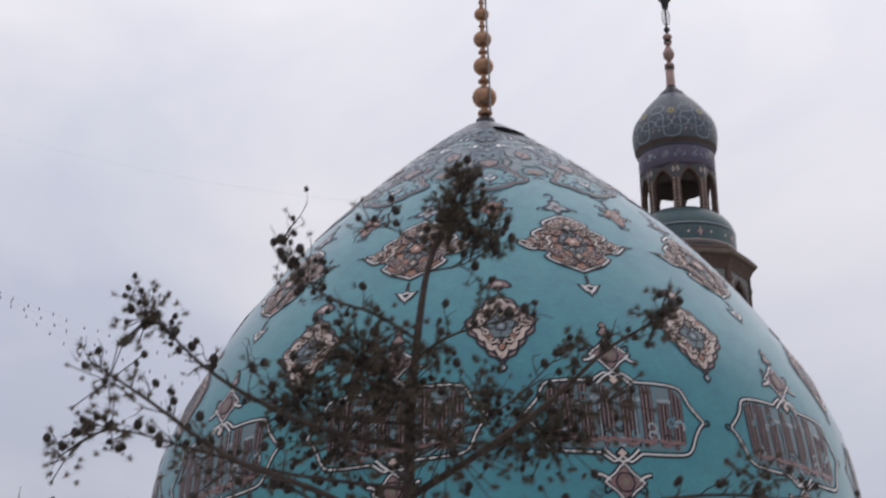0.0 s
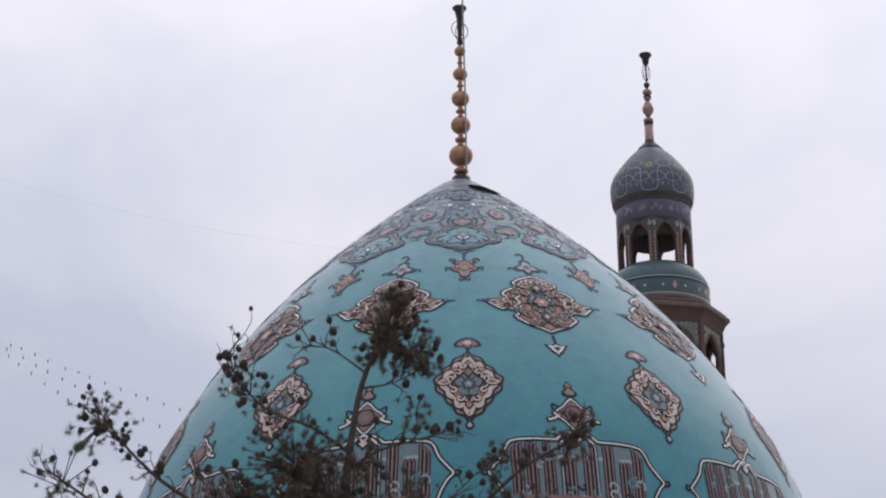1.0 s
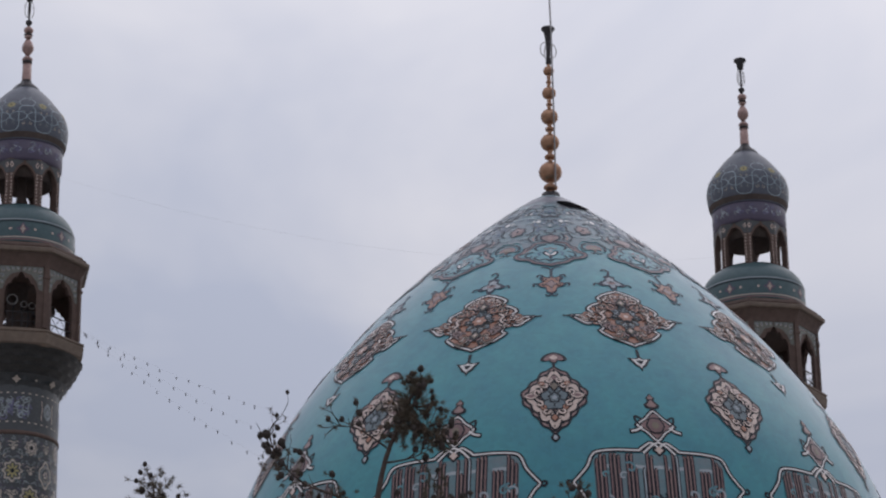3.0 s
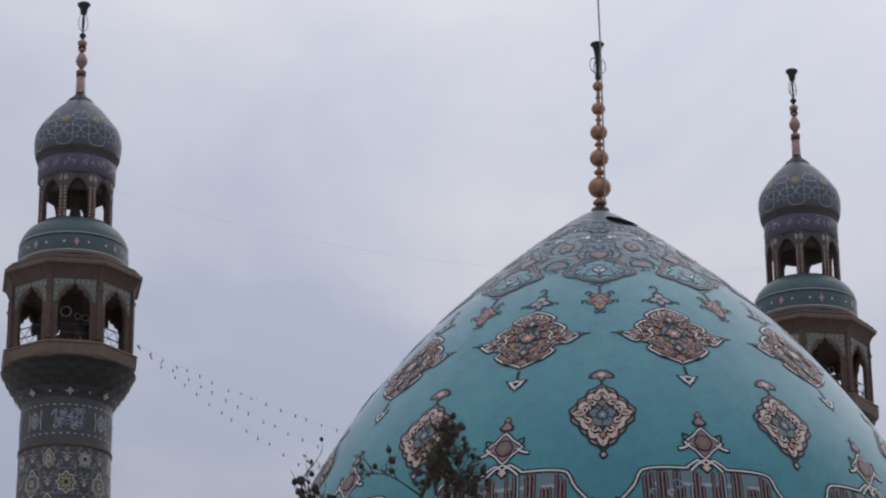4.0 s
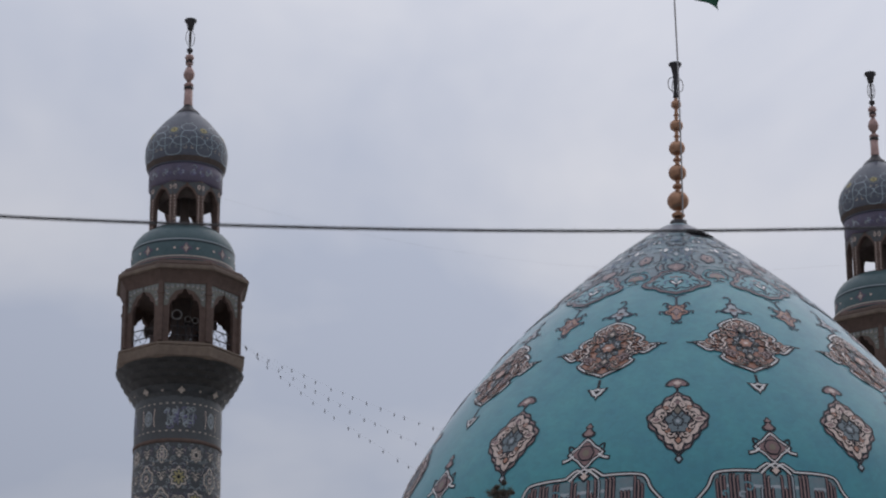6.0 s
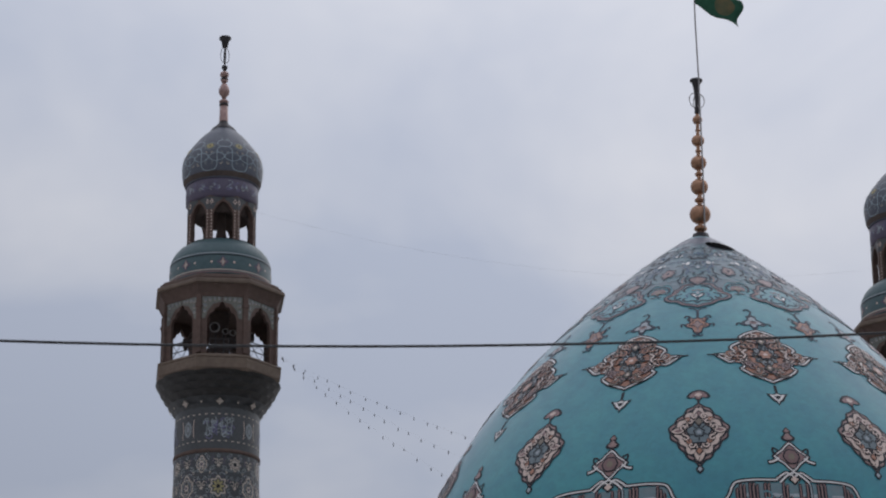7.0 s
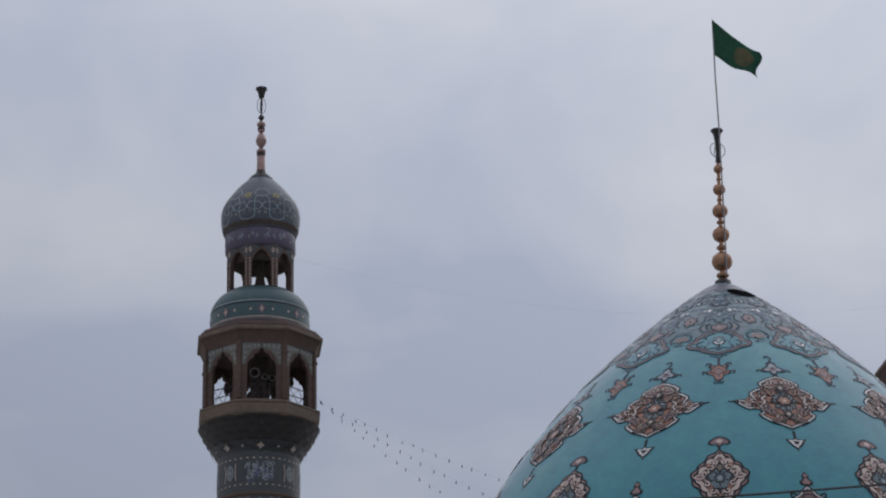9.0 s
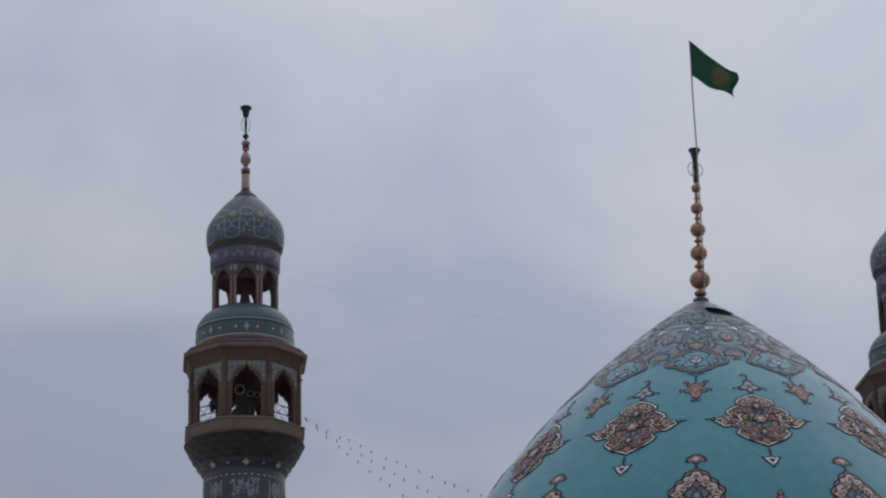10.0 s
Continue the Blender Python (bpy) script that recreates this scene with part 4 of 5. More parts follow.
def minaret(at):
    tower = thing("minaret", "round tiled minaret with an arched octagonal balcony and a bulbous cap", "minaret", (*at, DROP), "minarets of the mosque")
    n = 64
    # shaft
    shaft_prof = [(31.5, 1.56), (30.6, 1.565), (29.86, 1.57), (24.0, 1.60), (15.0, 1.68), (0.0, 1.90)]
    SH = Surf(shaft_prof)
    g = Geo()
    g.lathe([(31.5, 1.56), (29.86, 1.57)] + [(29.8 - k * 1.4765, float(np.interp(29.53 - k * 1.4765, [0.0, 15.0, 24.0, 29.86], [1.90, 1.68, 1.60, 1.57]))) for k in range(21)], SLATE, n)
    shaft = part("shaft", g, tower, "slate-blue mosaic shaft with pale rosettes")
    g = Geo()
    g.lathe([(29.92, 1.56), (29.90, 1.605), (29.78, 1.605), (29.76, 1.56)], STONE, n)
    part("ring", g, tower)
    # rosettes in staggered rows
    gl = Geo()
    for row in range(9):
        z = 29.35 - row * 0.86
        s = SH.s_at(z) + 0.02 * (row == 0)
        k0 = 0.68 if row == 0 else 1.0
        kinds = []
        for tall in (False, True):
            gr = Geo()
            if tall:
                shape = lobed(0.31 * k0, 0.47 * k0, 1.45, 6, 0.09, math.pi)
                ring(gr, SH, 0, s, shape, 0.82, 1.0, 0.010, PUTTY, 48)
                ring(gr, SH, 0, s, shape, 0.0, 0.86, 0.008, SLATE, 48)
                ring(gr, SH, 0, s, shape, 0.58, 0.68, 0.012, GREYTILE, 48)
                ring(gr, SH, 0, s, lobed(0.10, 0.13, 2, 6, 0.2), 0.0, 1.0, 0.014, PUTTY, 24)
                ring(gr, SH, 0, s, lobed(0.05, 0.06, 2, 4, 0.1), 0.0, 1.0, 0.020, MAUVE, 12)
                for v in (-0.24, 0.24):
                    both(gr, SH, 0, s, curl(0.06, v * k0, 0.06, 0.5, 1, 0.8, 8), 0.024, 0.016, PUTTY)
            else:
                shape = lobed(0.31 * k0, 0.36 * k0, 2.0, 8, 0.14)
                ring(gr, SH, 0, s, shape, 0.80, 1.0, 0.010, PUTTY, 64)
                ring(gr, SH, 0, s, shape, 0.0, 0.84, 0.008, SLATE, 64)
                for q in range(8):
                    a = q * math.pi / 4
                    c, e = math.cos(a), math.sin(a)
                    ribbon(gr, SH, 0, s, [(0.07 * c, 0.08 * e), (0.14 * c, 0.16 * e), (0.21 * k0 * c, 0.25 * k0 * e)], 0.075, 0.013, YELLOW if row else PUTTY)
                ring(gr, SH, 0, s, lobed(0.06, 0.07, 2, 4, 0.1), 0.0, 1.0, 0.020, DARK, 12)
            kinds.append(gr.mesh("rosette"))
        for k in range(8):
            az = FACE + (k + 0.5 * (row % 2 == 0)) * math.pi / 4
            ob = part("rosette", kinds[k % 2], shaft)
            ob.rotation_euler = (0, 0, az)
            both(gl, SH, az + math.pi / 8, s, curl(0.10, 0.08, 0.12, 0.4, 1, 0.9), 0.03, 0.010, PUTTY)
            both(gl, SH, az + math.pi / 8, s + 0.02, curl(0.22, -0.16, 0.10, 2.0, -1, 0.9), 0.026, 0.010, GREYTILE)
            both(gl, SH, az + math.pi / 8, s + 0.02, curl(0.20, 0.24, 0.08, 4.0, 1, 0.9), 0.026, 0.012, MAUVE)
            ring(gl, SH, az + math.pi / 8, s + 0.05, lobed(0.07, 0.07, 1.4, 4, 0.15), 0.0, 1.0, 0.012, PUTTY, 16)
            both(gl, SH, az, s - 0.43, smooth_line([(0.02, 0.02), (0.14, 0.08), (0.26, 0.0)]), 0.03, 0.010, GREYTILE)
    # small leaves between the rosettes
    rng = random.Random(17)
    for row in range(18):
        s = SH.s_at(29.5 - row * 0.43)
        leaves = [(rng.uniform(-0.55, 0.55), rng.uniform(-0.2, 0.2), rng.uniform(0.05, 0.09), rng.uniform(0, 6.28), rng.choice((PUTTY, GREYTILE, GREYTILE, MAUVE))) for _ in range(7)]
        for k in range(8):
            for u, v, q, turn, m in leaves:
                both(gl, SH, FACE + k * math.pi / 4, s, curl(u, v, q, turn, 1, 0.7, 7), 0.024, 0.005, m)
    tagged(part("scroll", gl, shaft), kind="stuff")
    # inscription-like band between dotted lines
    g = Geo()
    for z in (31.22, 30.20):
        for k in range(40):
            s = SH.s_at(z)
            ring(g, SH, FACE + k * math.pi / 20, s, lobed(0.060, 0.024, 3, 4, 0.0), 0, 1, 0.010, PUTTY, 10)
    tagged(part("dotted_line", g, tower), kind="stuff")
    g = Geo()
    rng = random.Random(5)
    s = SH.s_at(30.70)
    for k in range(8):
        az = FACE + k * math.pi / 4
        if k % 2 == 0:
            for i in range(34):
                u, v = rng.uniform(-0.50, 0.50), rng.uniform(-0.33, 0.33)
                ribbon(g, SH, az, s, curl(u, v, rng.uniform(0.08, 0.15), rng.uniform(0, 6.3), rng.choice((-1, 1)), 0.8), 0.04, 0.008 + 0.002 * (i % 4), rng.choice((PURPLE, GREYTILE, PURPLE, PALE)))
            for i in range(6):
                u = -0.45 + 0.18 * i
                ribbon(g, SH, az, s, [(u, -0.3), (u, 0.0), (u + 0.03, 0.3)], 0.04, 0.018, rng.choice((GREYTILE, PURPLE)))
        else:
            ring(g, SH, az, s, lobed(0.17, 0.30, 1.9, 8, 0.04), 0, 1, 0.010, GREYTILE, 30)
            ring(g, SH, az, s, lobed(0.17, 0.30, 1.9, 8, 0.04), 0.45, 0.6, 0.014, SLATE, 30)
            for d in (-1, 1):
                ribbon(g, SH, az, s, [(d * 0.27, -0.34), (d * 0.24, 0), (d * 0.27, 0.34)], 0.03, 0.010, CREAM)
    tagged(part("band_ornament", g, tower, "violet and grey ornament band"), kind="stuff")
    # stalactite corbel, tier on tier; the upper four take a darker mosaic
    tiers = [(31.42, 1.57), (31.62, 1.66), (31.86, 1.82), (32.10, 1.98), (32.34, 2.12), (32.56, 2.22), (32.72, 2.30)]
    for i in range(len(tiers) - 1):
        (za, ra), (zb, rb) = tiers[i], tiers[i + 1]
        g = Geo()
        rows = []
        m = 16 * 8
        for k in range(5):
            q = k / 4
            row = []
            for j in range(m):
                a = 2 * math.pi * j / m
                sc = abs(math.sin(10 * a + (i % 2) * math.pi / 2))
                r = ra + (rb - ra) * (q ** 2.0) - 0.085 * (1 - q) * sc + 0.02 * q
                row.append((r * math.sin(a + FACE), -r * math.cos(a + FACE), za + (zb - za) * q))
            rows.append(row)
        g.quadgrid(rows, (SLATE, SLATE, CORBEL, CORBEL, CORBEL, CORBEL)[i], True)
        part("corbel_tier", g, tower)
    CB = Surf([(31.9, 1.86), (31.42, 1.60)])
    stars = []
    for shape in (lobed(0.13, 0.13, 1.0, 4, 0.12), lobed(0.04, 0.04, 2, 4, 0)):
        g = Geo()
        ring(g, CB, 0, CB.s_at(31.66), shape, 0, 1, 0.035, PUTTY, 20)
        stars.append(g.mesh("corbel_star"))
    for k in range(16):
        ob = part("corbel_star", stars[k % 2], tower)
        ob.rotation_euler = (0, 0, FACE + k * math.pi / 8)
    # ledge, an octagonal slab
    g = Geo()
    g.quadgrid([octagon(R, z) for R, z in ((1.0, 32.70), (2.36, 32.70), (2.43, 32.80), (2.46, 33.10), (2.44, 33.12), (2.43, 33.18), (2.47, 33.20), (2.46, 33.26), (2.28, 33.30), (2.2, 33.38), (1.0, 33.38))], LEDGE, True)
    part("ledge", g, tower, "buff stone balcony ledge", smooth=False)
    # arcade of the balcony
    apo = 2.22 * math.cos(math.pi / 8)
    side = 2 * 2.22 * math.sin(math.pi / 8)
    for k in range(8):
        az = FACE + k * math.pi / 4
        g = Geo()
        P = arch_panel(g, apo, az, side, 33.38, 35.62, 0.54, 34.66, 35.30, 0.14, STONE, 2.6)
        panel = part("arch", g, tower, smooth=False)
        g = Geo()
        for sx in (-1, 1):
            # tile inlay of the spandrels
            pts = [P(sx * 0.74, 35.57, -0.012), P(sx * 0.74, 34.70, -0.012), P(sx * 0.61, 34.74, -0.012), P(sx * 0.53, 35.02, -0.012), P(sx * 0.34, 35.28, -0.012), P(sx * 0.02, 35.38, -0.012), P(sx * 0.02, 35.57, -0.012)]
            g.poly(pts, FILIGREE)
            for cx, cz, q in ((0.64, 35.42, 0.09), (0.46, 35.45, 0.08), (0.28, 35.47, 0.06), (0.12, 35.48, 0.05), (0.64, 35.20, 0.08), (0.65, 34.98, 0.06)):
                g.tube([P(sx * u, z, -0.018) for u, z in curl(cx, cz, q, 0.5, 1, 1.0, 9)], 0.012, PALE, 4)
                g.tube([P(sx * u, z, -0.018) for u, z in curl(cx, cz, q, 3.6, 1, 0.6, 7)], 0.011, PUTTY, 4)
        part("spandrel_tile", g, panel, "slate and cream inlay", smooth=False)
        # corner post
        a = az + math.pi / 8
        g = Geo()
        g.box((2.20 * math.sin(a), -2.20 * math.cos(a), 34.5), (0.09, 0.09, 1.12), STONE, a)
        g.box((2.20 * math.sin(a), -2.20 * math.cos(a), 35.2), (0.12, 0.12, 0.05), STONE, a)
        part("post", g, tower, smooth=False)
    # inner core and ceiling of the balcony
    g = Geo()
    g.lathe([(35.6, 0.36), (33.36, 0.36)], INSIDE, 24)
    part("core", g, tower)
    g = Geo()
    g.quadgrid([octagon(R, z) for R, z in ((0.3, 35.60), (2.16, 35.60), (2.18, 35.56), (2.26, 35.58), (2.30, 35.70), (2.38, 35.86), (2.44, 35.97), (2.46, 36.04))], STONE, True)
    part("eave_cove", g, tower, "brown plaster cove under the eave", smooth=False)
    g = Geo()
    g.quadgrid([octagon(R, z) for R, z in ((2.40, 36.02), (2.54, 36.03), (2.57, 36.06), (2.57, 36.16), (2.53, 36.20), (2.43, 36.22), (2.42, 36.28))], LEDGE, True)
    part("cornice", g, tower, "thin buff stone cornice", smooth=False)
    g = Geo()
    g.quadgrid([octagon(R, z) for R, z in ((2.45, 36.24), (2.45, 36.30), (2.36, 36.34), (2.30, 36.44), (1.8, 36.62))], STONE, True)
    part("eave_roof", g, tower, "brown sloped roof of the balcony", smooth=False)
    # railing bars
    for k in range(8):
        az = FACE + k * math.pi / 4
        g = Geo()
        A = Vector((2.0 * math.sin(az), -2.0 * math.cos(az), 0))
        T = Vector((math.cos(az), math.sin(az), 0))
        g.tube([tuple(A + T * -0.5 + Vector((0, 0, 33.95))), tuple(A + T * 0.5 + Vector((0, 0, 33.95)))], 0.022, BLACKMETAL, 5)
        rail = part("railing", g, tower)
        g = Geo()
        g.tube([tuple(A + T * -0.5 + Vector((0, 0, 33.62))), tuple(A + T * 0.5 + Vector((0, 0, 33.62)))], 0.022, BLACKMETAL, 5)
        part("lower_rail", g, rail)
        for i in (-1, 0):
            q, e = A + T * (0.5 * i), A + T * (0.5 * i + 0.5)
            for a, b in ((q, e), (e, q)):
                g = Geo()
                g.tube([(a.x, a.y, 33.36), (b.x, b.y, 33.95)], 0.012, BLACKMETAL, 5)
                part("brace", g, rail)
    # green drum under the lantern
    g = Geo()
    g.lathe([(38.16, 1.30), (38.08, 1.42), (37.95, 1.60), (37.75, 1.76), (37.55, 1.86), (37.40, 1.90), (36.75, 1.91), (36.55, 1.91)], GREEN, n)
    part("shoulder", g, tower, "sea-green glazed drum with a rounded shoulder")
    DR = Surf([(37.40, 1.90), (36.55, 1.91)])
    g = Geo()
    for z, w, m in ((37.36, 0.04, PALE), (36.70, 0.045, PUTTY), (36.62, 0.05, BROWN), (37.29, 0.03, DARK)):
        s = DR.s_at(z)
        g.quadgrid([[DR.at(2 * math.pi * j / n, s + k * w, 0.012) for j in range(n)] for k in (-0.5, 0.5)], m, True)
    part("drum_line", g, tower)
    g = Geo()
    for k in range(8):
        az = FACE + k * math.pi / 4
        s = DR.s_at(37.0)
        ring(g, DR, az, s, lobed(0.22, 0.22, 1.0, 4, 0.12), 0, 1, 0.012, MAUVE, 24)
        ring(g, DR, az, s, lobed(0.10, 0.15, 1.2, 4, 0.12), 0.5, 1, 0.015, DUSK, 24)
        ring(g, DR, az, s, lobed(0.03, 0.17, 1.4, 4, 0.1), 0, 1, 0.018, PUTTY, 16)
        ring(g, DR, az, s, lobed(0.10, 0.04, 1.4, 4, 0.1), 0, 1, 0.020, PUTTY, 16)
        for d in (-0.42, 0.42):
            ring(g, DR, az, s, lambda t, d=d: (d + 0.045 * math.cos(t), 0.045 * math.sin(t)), 0.999, 1.0, 0.012, CREAM, 8)
            ring(g, DR, az + d / 1.9, s, lobed(0.05, 0.05, 1.5, 4, 0), 0, 1, 0.014, CREAM, 10)
    tagged(part("drum_cross", g, tower), kind="stuff")
    # lantern: eight open arches
    apo = 1.345 * math.cos(math.pi / 8) + 0.03
    side = 2 * apo * math.tan(math.pi / 8)
    for k in range(8):
        az = FACE + k * math.pi / 4
        g = Geo()
        P = arch_panel(g, apo, az, side + 0.004, 38.10, 39.86, 0.37, 39.14, 39.64, 0.20, STONE)
        panel = part("lantern_arch", g, tower, smooth=False)
        g = Geo()
        for sx in (-1, 1):
            for i in range(9):
                z = 38.22 + 0.13 * i
                g.poly([P(sx * 0.44, z - 0.035, -0.008), P(sx * 0.47, z, -0.008), P(sx * 0.44, z + 0.035, -0.008), P(sx * 0.41, z, -0.008)], CREAM)
            g.poly([P(sx * 0.52, 39.82, -0.006), P(sx * 0.52, 39.30, -0.006), P(sx * 0.38, 39.34, -0.006), P(sx * 0.26, 39.58, -0.006), P(sx * 0.04, 39.74, -0.006), P(sx * 0.04, 39.82, -0.006)], SLATE)
            g.poly([P(sx * 0.44, 39.50, -0.014), P(sx * 0.51, 39.62, -0.014), P(sx * 0.44, 39.74, -0.014), P(sx * 0.37, 39.62, -0.014)], CREAM)
            g.poly([P(sx * 0.44, 39.56, -0.02), P(sx * 0.475, 39.62, -0.02), P(sx * 0.44, 39.68, -0.02), P(sx * 0.405, 39.62, -0.02)], DARK)
        tagged(part("inlay", g, panel, smooth=False), kind="stuff")
    g = Geo()
    g.lathe([(39.84, 0.02), (39.80, 1.30)], INSIDE, 32)
    g.lathe([(38.17, 0.02), (38.16, 1.34)], INSIDE, 32)
    g.lathe([(39.82, 1.10), (39.32, 1.06), (39.28, 0.98), (39.80, 0.60)], INSIDE, 32)
    tagged(part("lantern_ceiling", g, tower), kind="stuff")
    g = Geo()
    g.lathe([(39.7, 0.16), (38.9, 0.17), (38.62, 0.22), (38.15, 0.24)], INSIDE, 16)
    part("lantern_post", g, tower)
    # inscription band under the cap
    g = Geo()
    g.lathe([(40.62, 1.30), (40.56, 1.37), (39.90, 1.37), (39.84, 1.33), (39.80, 1.25)], MAUVE, n)
    part("band", g, tower, "mauve mosaic band below the cap")
    BD = Surf([(40.56, 1.37), (39.88, 1.37)])
    g = Geo()
    rng = random.Random(9)
    for k in range(8):
        az = FACE + (k + 0.5) * math.pi / 4
        for i in range(20):
            ribbon(g, BD, az, BD.s_at(40.25), curl(rng.uniform(-0.42, 0.42), rng.uniform(-0.14, 0.14), rng.uniform(0.06, 0.11), rng.uniform(0, 6.3), rng.choice((-1, 1)), 0.8), 0.03, 0.008 + 0.002 * (i % 4), rng.choice((PURPLE, GREYTILE, PALE, PURPLE, MAUVE)))
    tagged(part("band_ornament", g, tower), kind="stuff")
    # bulbous cap
    cap_prof = [(43.25, 0.08), (43.18, 0.25), (42.95, 0.52), (42.62, 0.86), (42.24, 1.16), (41.95, 1.36), (41.68, 1.49), (41.40, 1.535), (41.15, 1.53), (40.92, 1.50), (40.72, 1.44), (40.58, 1.38)]
    fine = smooth_line(cap_prof, 4)
    g = Geo()
    g.lathe(fine, CAPSLATE, n)
    part("cap", g, tower, "slate-blue tiled bulbous cap")
    CP = Surf(fine)
    # dark strip that paints in the shade below the cap's bulge
    g = Geo()
    g.quadgrid([[CP.at(2 * math.pi * j / n, CP.s_at(z), 0.014) for j in range(n)] for z in (40.82, 40.63)], INSIDE, True)
    part("cap_shade_band", g, tower)
    g = Geo()
    s = CP.s_at(41.36)
    weave = smooth_line([(0.0, 0.46), (0.17, 0.42), (0.28, 0.26), (0.29, -0.05), (0.29, -0.34), (0.38, -0.49), (0.60, -0.54)], 5)
    for k in range(8):
        az = FACE + k * math.pi / 4
        both(g, CP, az, s, weave, 0.029, 0.014, AQUA)
        for d in (-0.25, 0.25):
            ring(g, CP, az + d * math.pi / 4, s, lobed(0.32, 0.18, 1.7, 4, 0.0), 1 - 0.034 / 0.3, 1.0, 0.019, AQUA, 40)
        ring(g, CP, az, s - 0.63, lobed(0.29, 0.22, 2.0, 4, 0.0), 1 - 0.034 / 0.3, 1.0, 0.019, PALE, 36)
        ring(g, CP, az + math.pi / 8, s - 0.52, lobed(0.14, 0.13, 1.9, 8, 0.12), 0.0, 1.0, 0.012, YELLOW, 32)
        ring(g, CP, az + math.pi / 8, s - 0.52, lobed(0.04, 0.04, 1.8, 6, 0.1), 0.0, 1.0, 0.020, DARK, 12)
        ring(g, CP, az + math.pi / 8, s - 0.52, lobed(0.22, 0.20, 1.9, 8, 0.08), 0.90, 1.0, 0.012, GREYTILE, 32)
        # small leaves in the fields
        for u, v, q, turn, m in ((0.12, 0.16, 0.06, 0.6, GREYTILE), (0.14, -0.26, 0.07, 2.0, PUTTY), (0.46, -0.22, 0.06, 4.0, GREYTILE), (0.12, 0.92, 0.07, 1.0, GREYTILE), (0.44, 0.86, 0.06, 3.0, MAUVE), (0.47, 0.20, 0.05, 5.0, PUTTY)):
            both(g, CP, az, s, curl(u, v, q, turn, 1, 0.8, 8), 0.024, 0.010, m)
    part("cap_interlace", g, tower, "pale interlaced lines and ochre rosettes")
    # spire
    g = Geo()
    g.lathe([(43.42, 0.13), (43.34, 0.19), (43.26, 0.24), (43.12, 0.40), (43.00, 0.50)], BLACKMETAL, 24)
    part("spire_base", g, tower, "black metal collar")
    g = Geo()
    g.lathe([(44.16, 0.10), (44.13, 0.155), (43.40, 0.17)], COPPER, 20)
    part("spire_shaft", g, tower)
    g = Geo()
    g.lathe([(44.155, 0.10), (44.15, 0.175), (44.07, 0.175), (44.06, 0.10)], BLACKMETAL, 20)
    g.lathe([(45.215, 0.05), (45.21, 0.15), (45.17, 0.15), (45.165, 0.05)], BLACKMETAL, 20)
    g.lathe([(44.36, 0.06), (44.33, 0.12), (44.26, 0.185), (44.20, 0.185), (44.14, 0.12)], COPPER, 20)
    g.lathe([(45.06, 0.05), (44.95, 0.12), (44.80, 0.19), (44.68, 0.215), (44.56, 0.19), (44.44, 0.10), (44.36, 0.06)], COPPER, 20)
    g.lathe([(45.20, 0.06), (45.16, 0.13), (45.10, 0.14), (45.05, 0.06)], COPPER, 20)
    g.lathe(ball(45.38, 0.175, 0.85), COPPER, 20)
    part("spire_bead", g, tower)
    g = Geo()
    g.lathe([(46.98, 0.02), (46.96, 0.23), (46.90, 0.235), (46.80, 0.15), (46.56, 0.11), (46.52, 0.035), (45.80, 0.035), (45.74, 0.11), (45.66, 0.12), (45.55, 0.04)], BLACKMETAL, 20)
    part("spire_cup", g, tower, "blackened metal cup")
    g = Geo()
    wire_loops(g, 46.2, 0.17, 0.32, STEEL)
    part("wire_loop", g, tower)
    return tower


tower_a = minaret((LX, LY))
tower_b = copy_thing(tower_a, Matrix.Translation((RX, RY, DROP)))


# ---- loudspeakers in the balconies ----
def loudspeaker(at, turn, size=0.30, pale=True):
    ob = thing("horn_loudspeaker", "round horn loudspeaker on the balcony of the minaret", "loudspeaker", at, "balcony loudspeakers")
    ob.rotation_euler = (0, 0, turn)
    g = Geo()
    prof = [(0.0, size), (0.02, size * 1.02), (0.10, size * 0.75), (0.22, size * 0.42), (0.34, size * 0.25)]
    g.quadgrid([[(r * math.sin(2 * math.pi * j / 24), y, r * math.cos(2 * math.pi * j / 24)) for j in range(24)] for y, r in prof], INSIDE, True)
    part("horn", g, ob)
    g = Geo()
    g.quadgrid([[(r * math.sin(2 * math.pi * j / 24), y, r * math.cos(2 * math.pi * j / 24)) for j in range(24)] for y, r in ((-0.01, size * 0.80), (-0.03, size * 0.9), (-0.01, size * 1.03), (0.03, size * 1.03))], HORN if pale else INSIDE, True)
    part("rim", g, ob, "pale rim")
    g = Geo()
    g.tube([(0, 0.30, 0), (0, 0.52, 0)], size * 0.36, BLACKMETAL, 12)
    part("driver", g, ob)
    g = Geo()
    g.tube([(0, 0.3, -0.05), (0, 0.32, 33.38 + DROP - at[2])], 0.03, BLACKMETAL, 6)
    part("stand", g, ob)


for cx, cy in ((LX, LY), (RX, RY)):
    for da, z, size, pale in ((-10, 34.62, 0.19, True), (7, 34.46, 0.11, True), (19, 34.44, 0.12, True), (44, 34.3, 0.17, True), (-50, 34.35, 0.20, False), (62, 34.5, 0.18, False), (130, 34.5, 0.22, True), (190, 34.5, 0.2, False), (250, 34.5, 0.22, True)):
        a = FACE + radians(da)
        loudspeaker((cx + 1.35 * math.sin(a), cy - 1.35 * math.cos(a), z + DROP), a, size, pale)


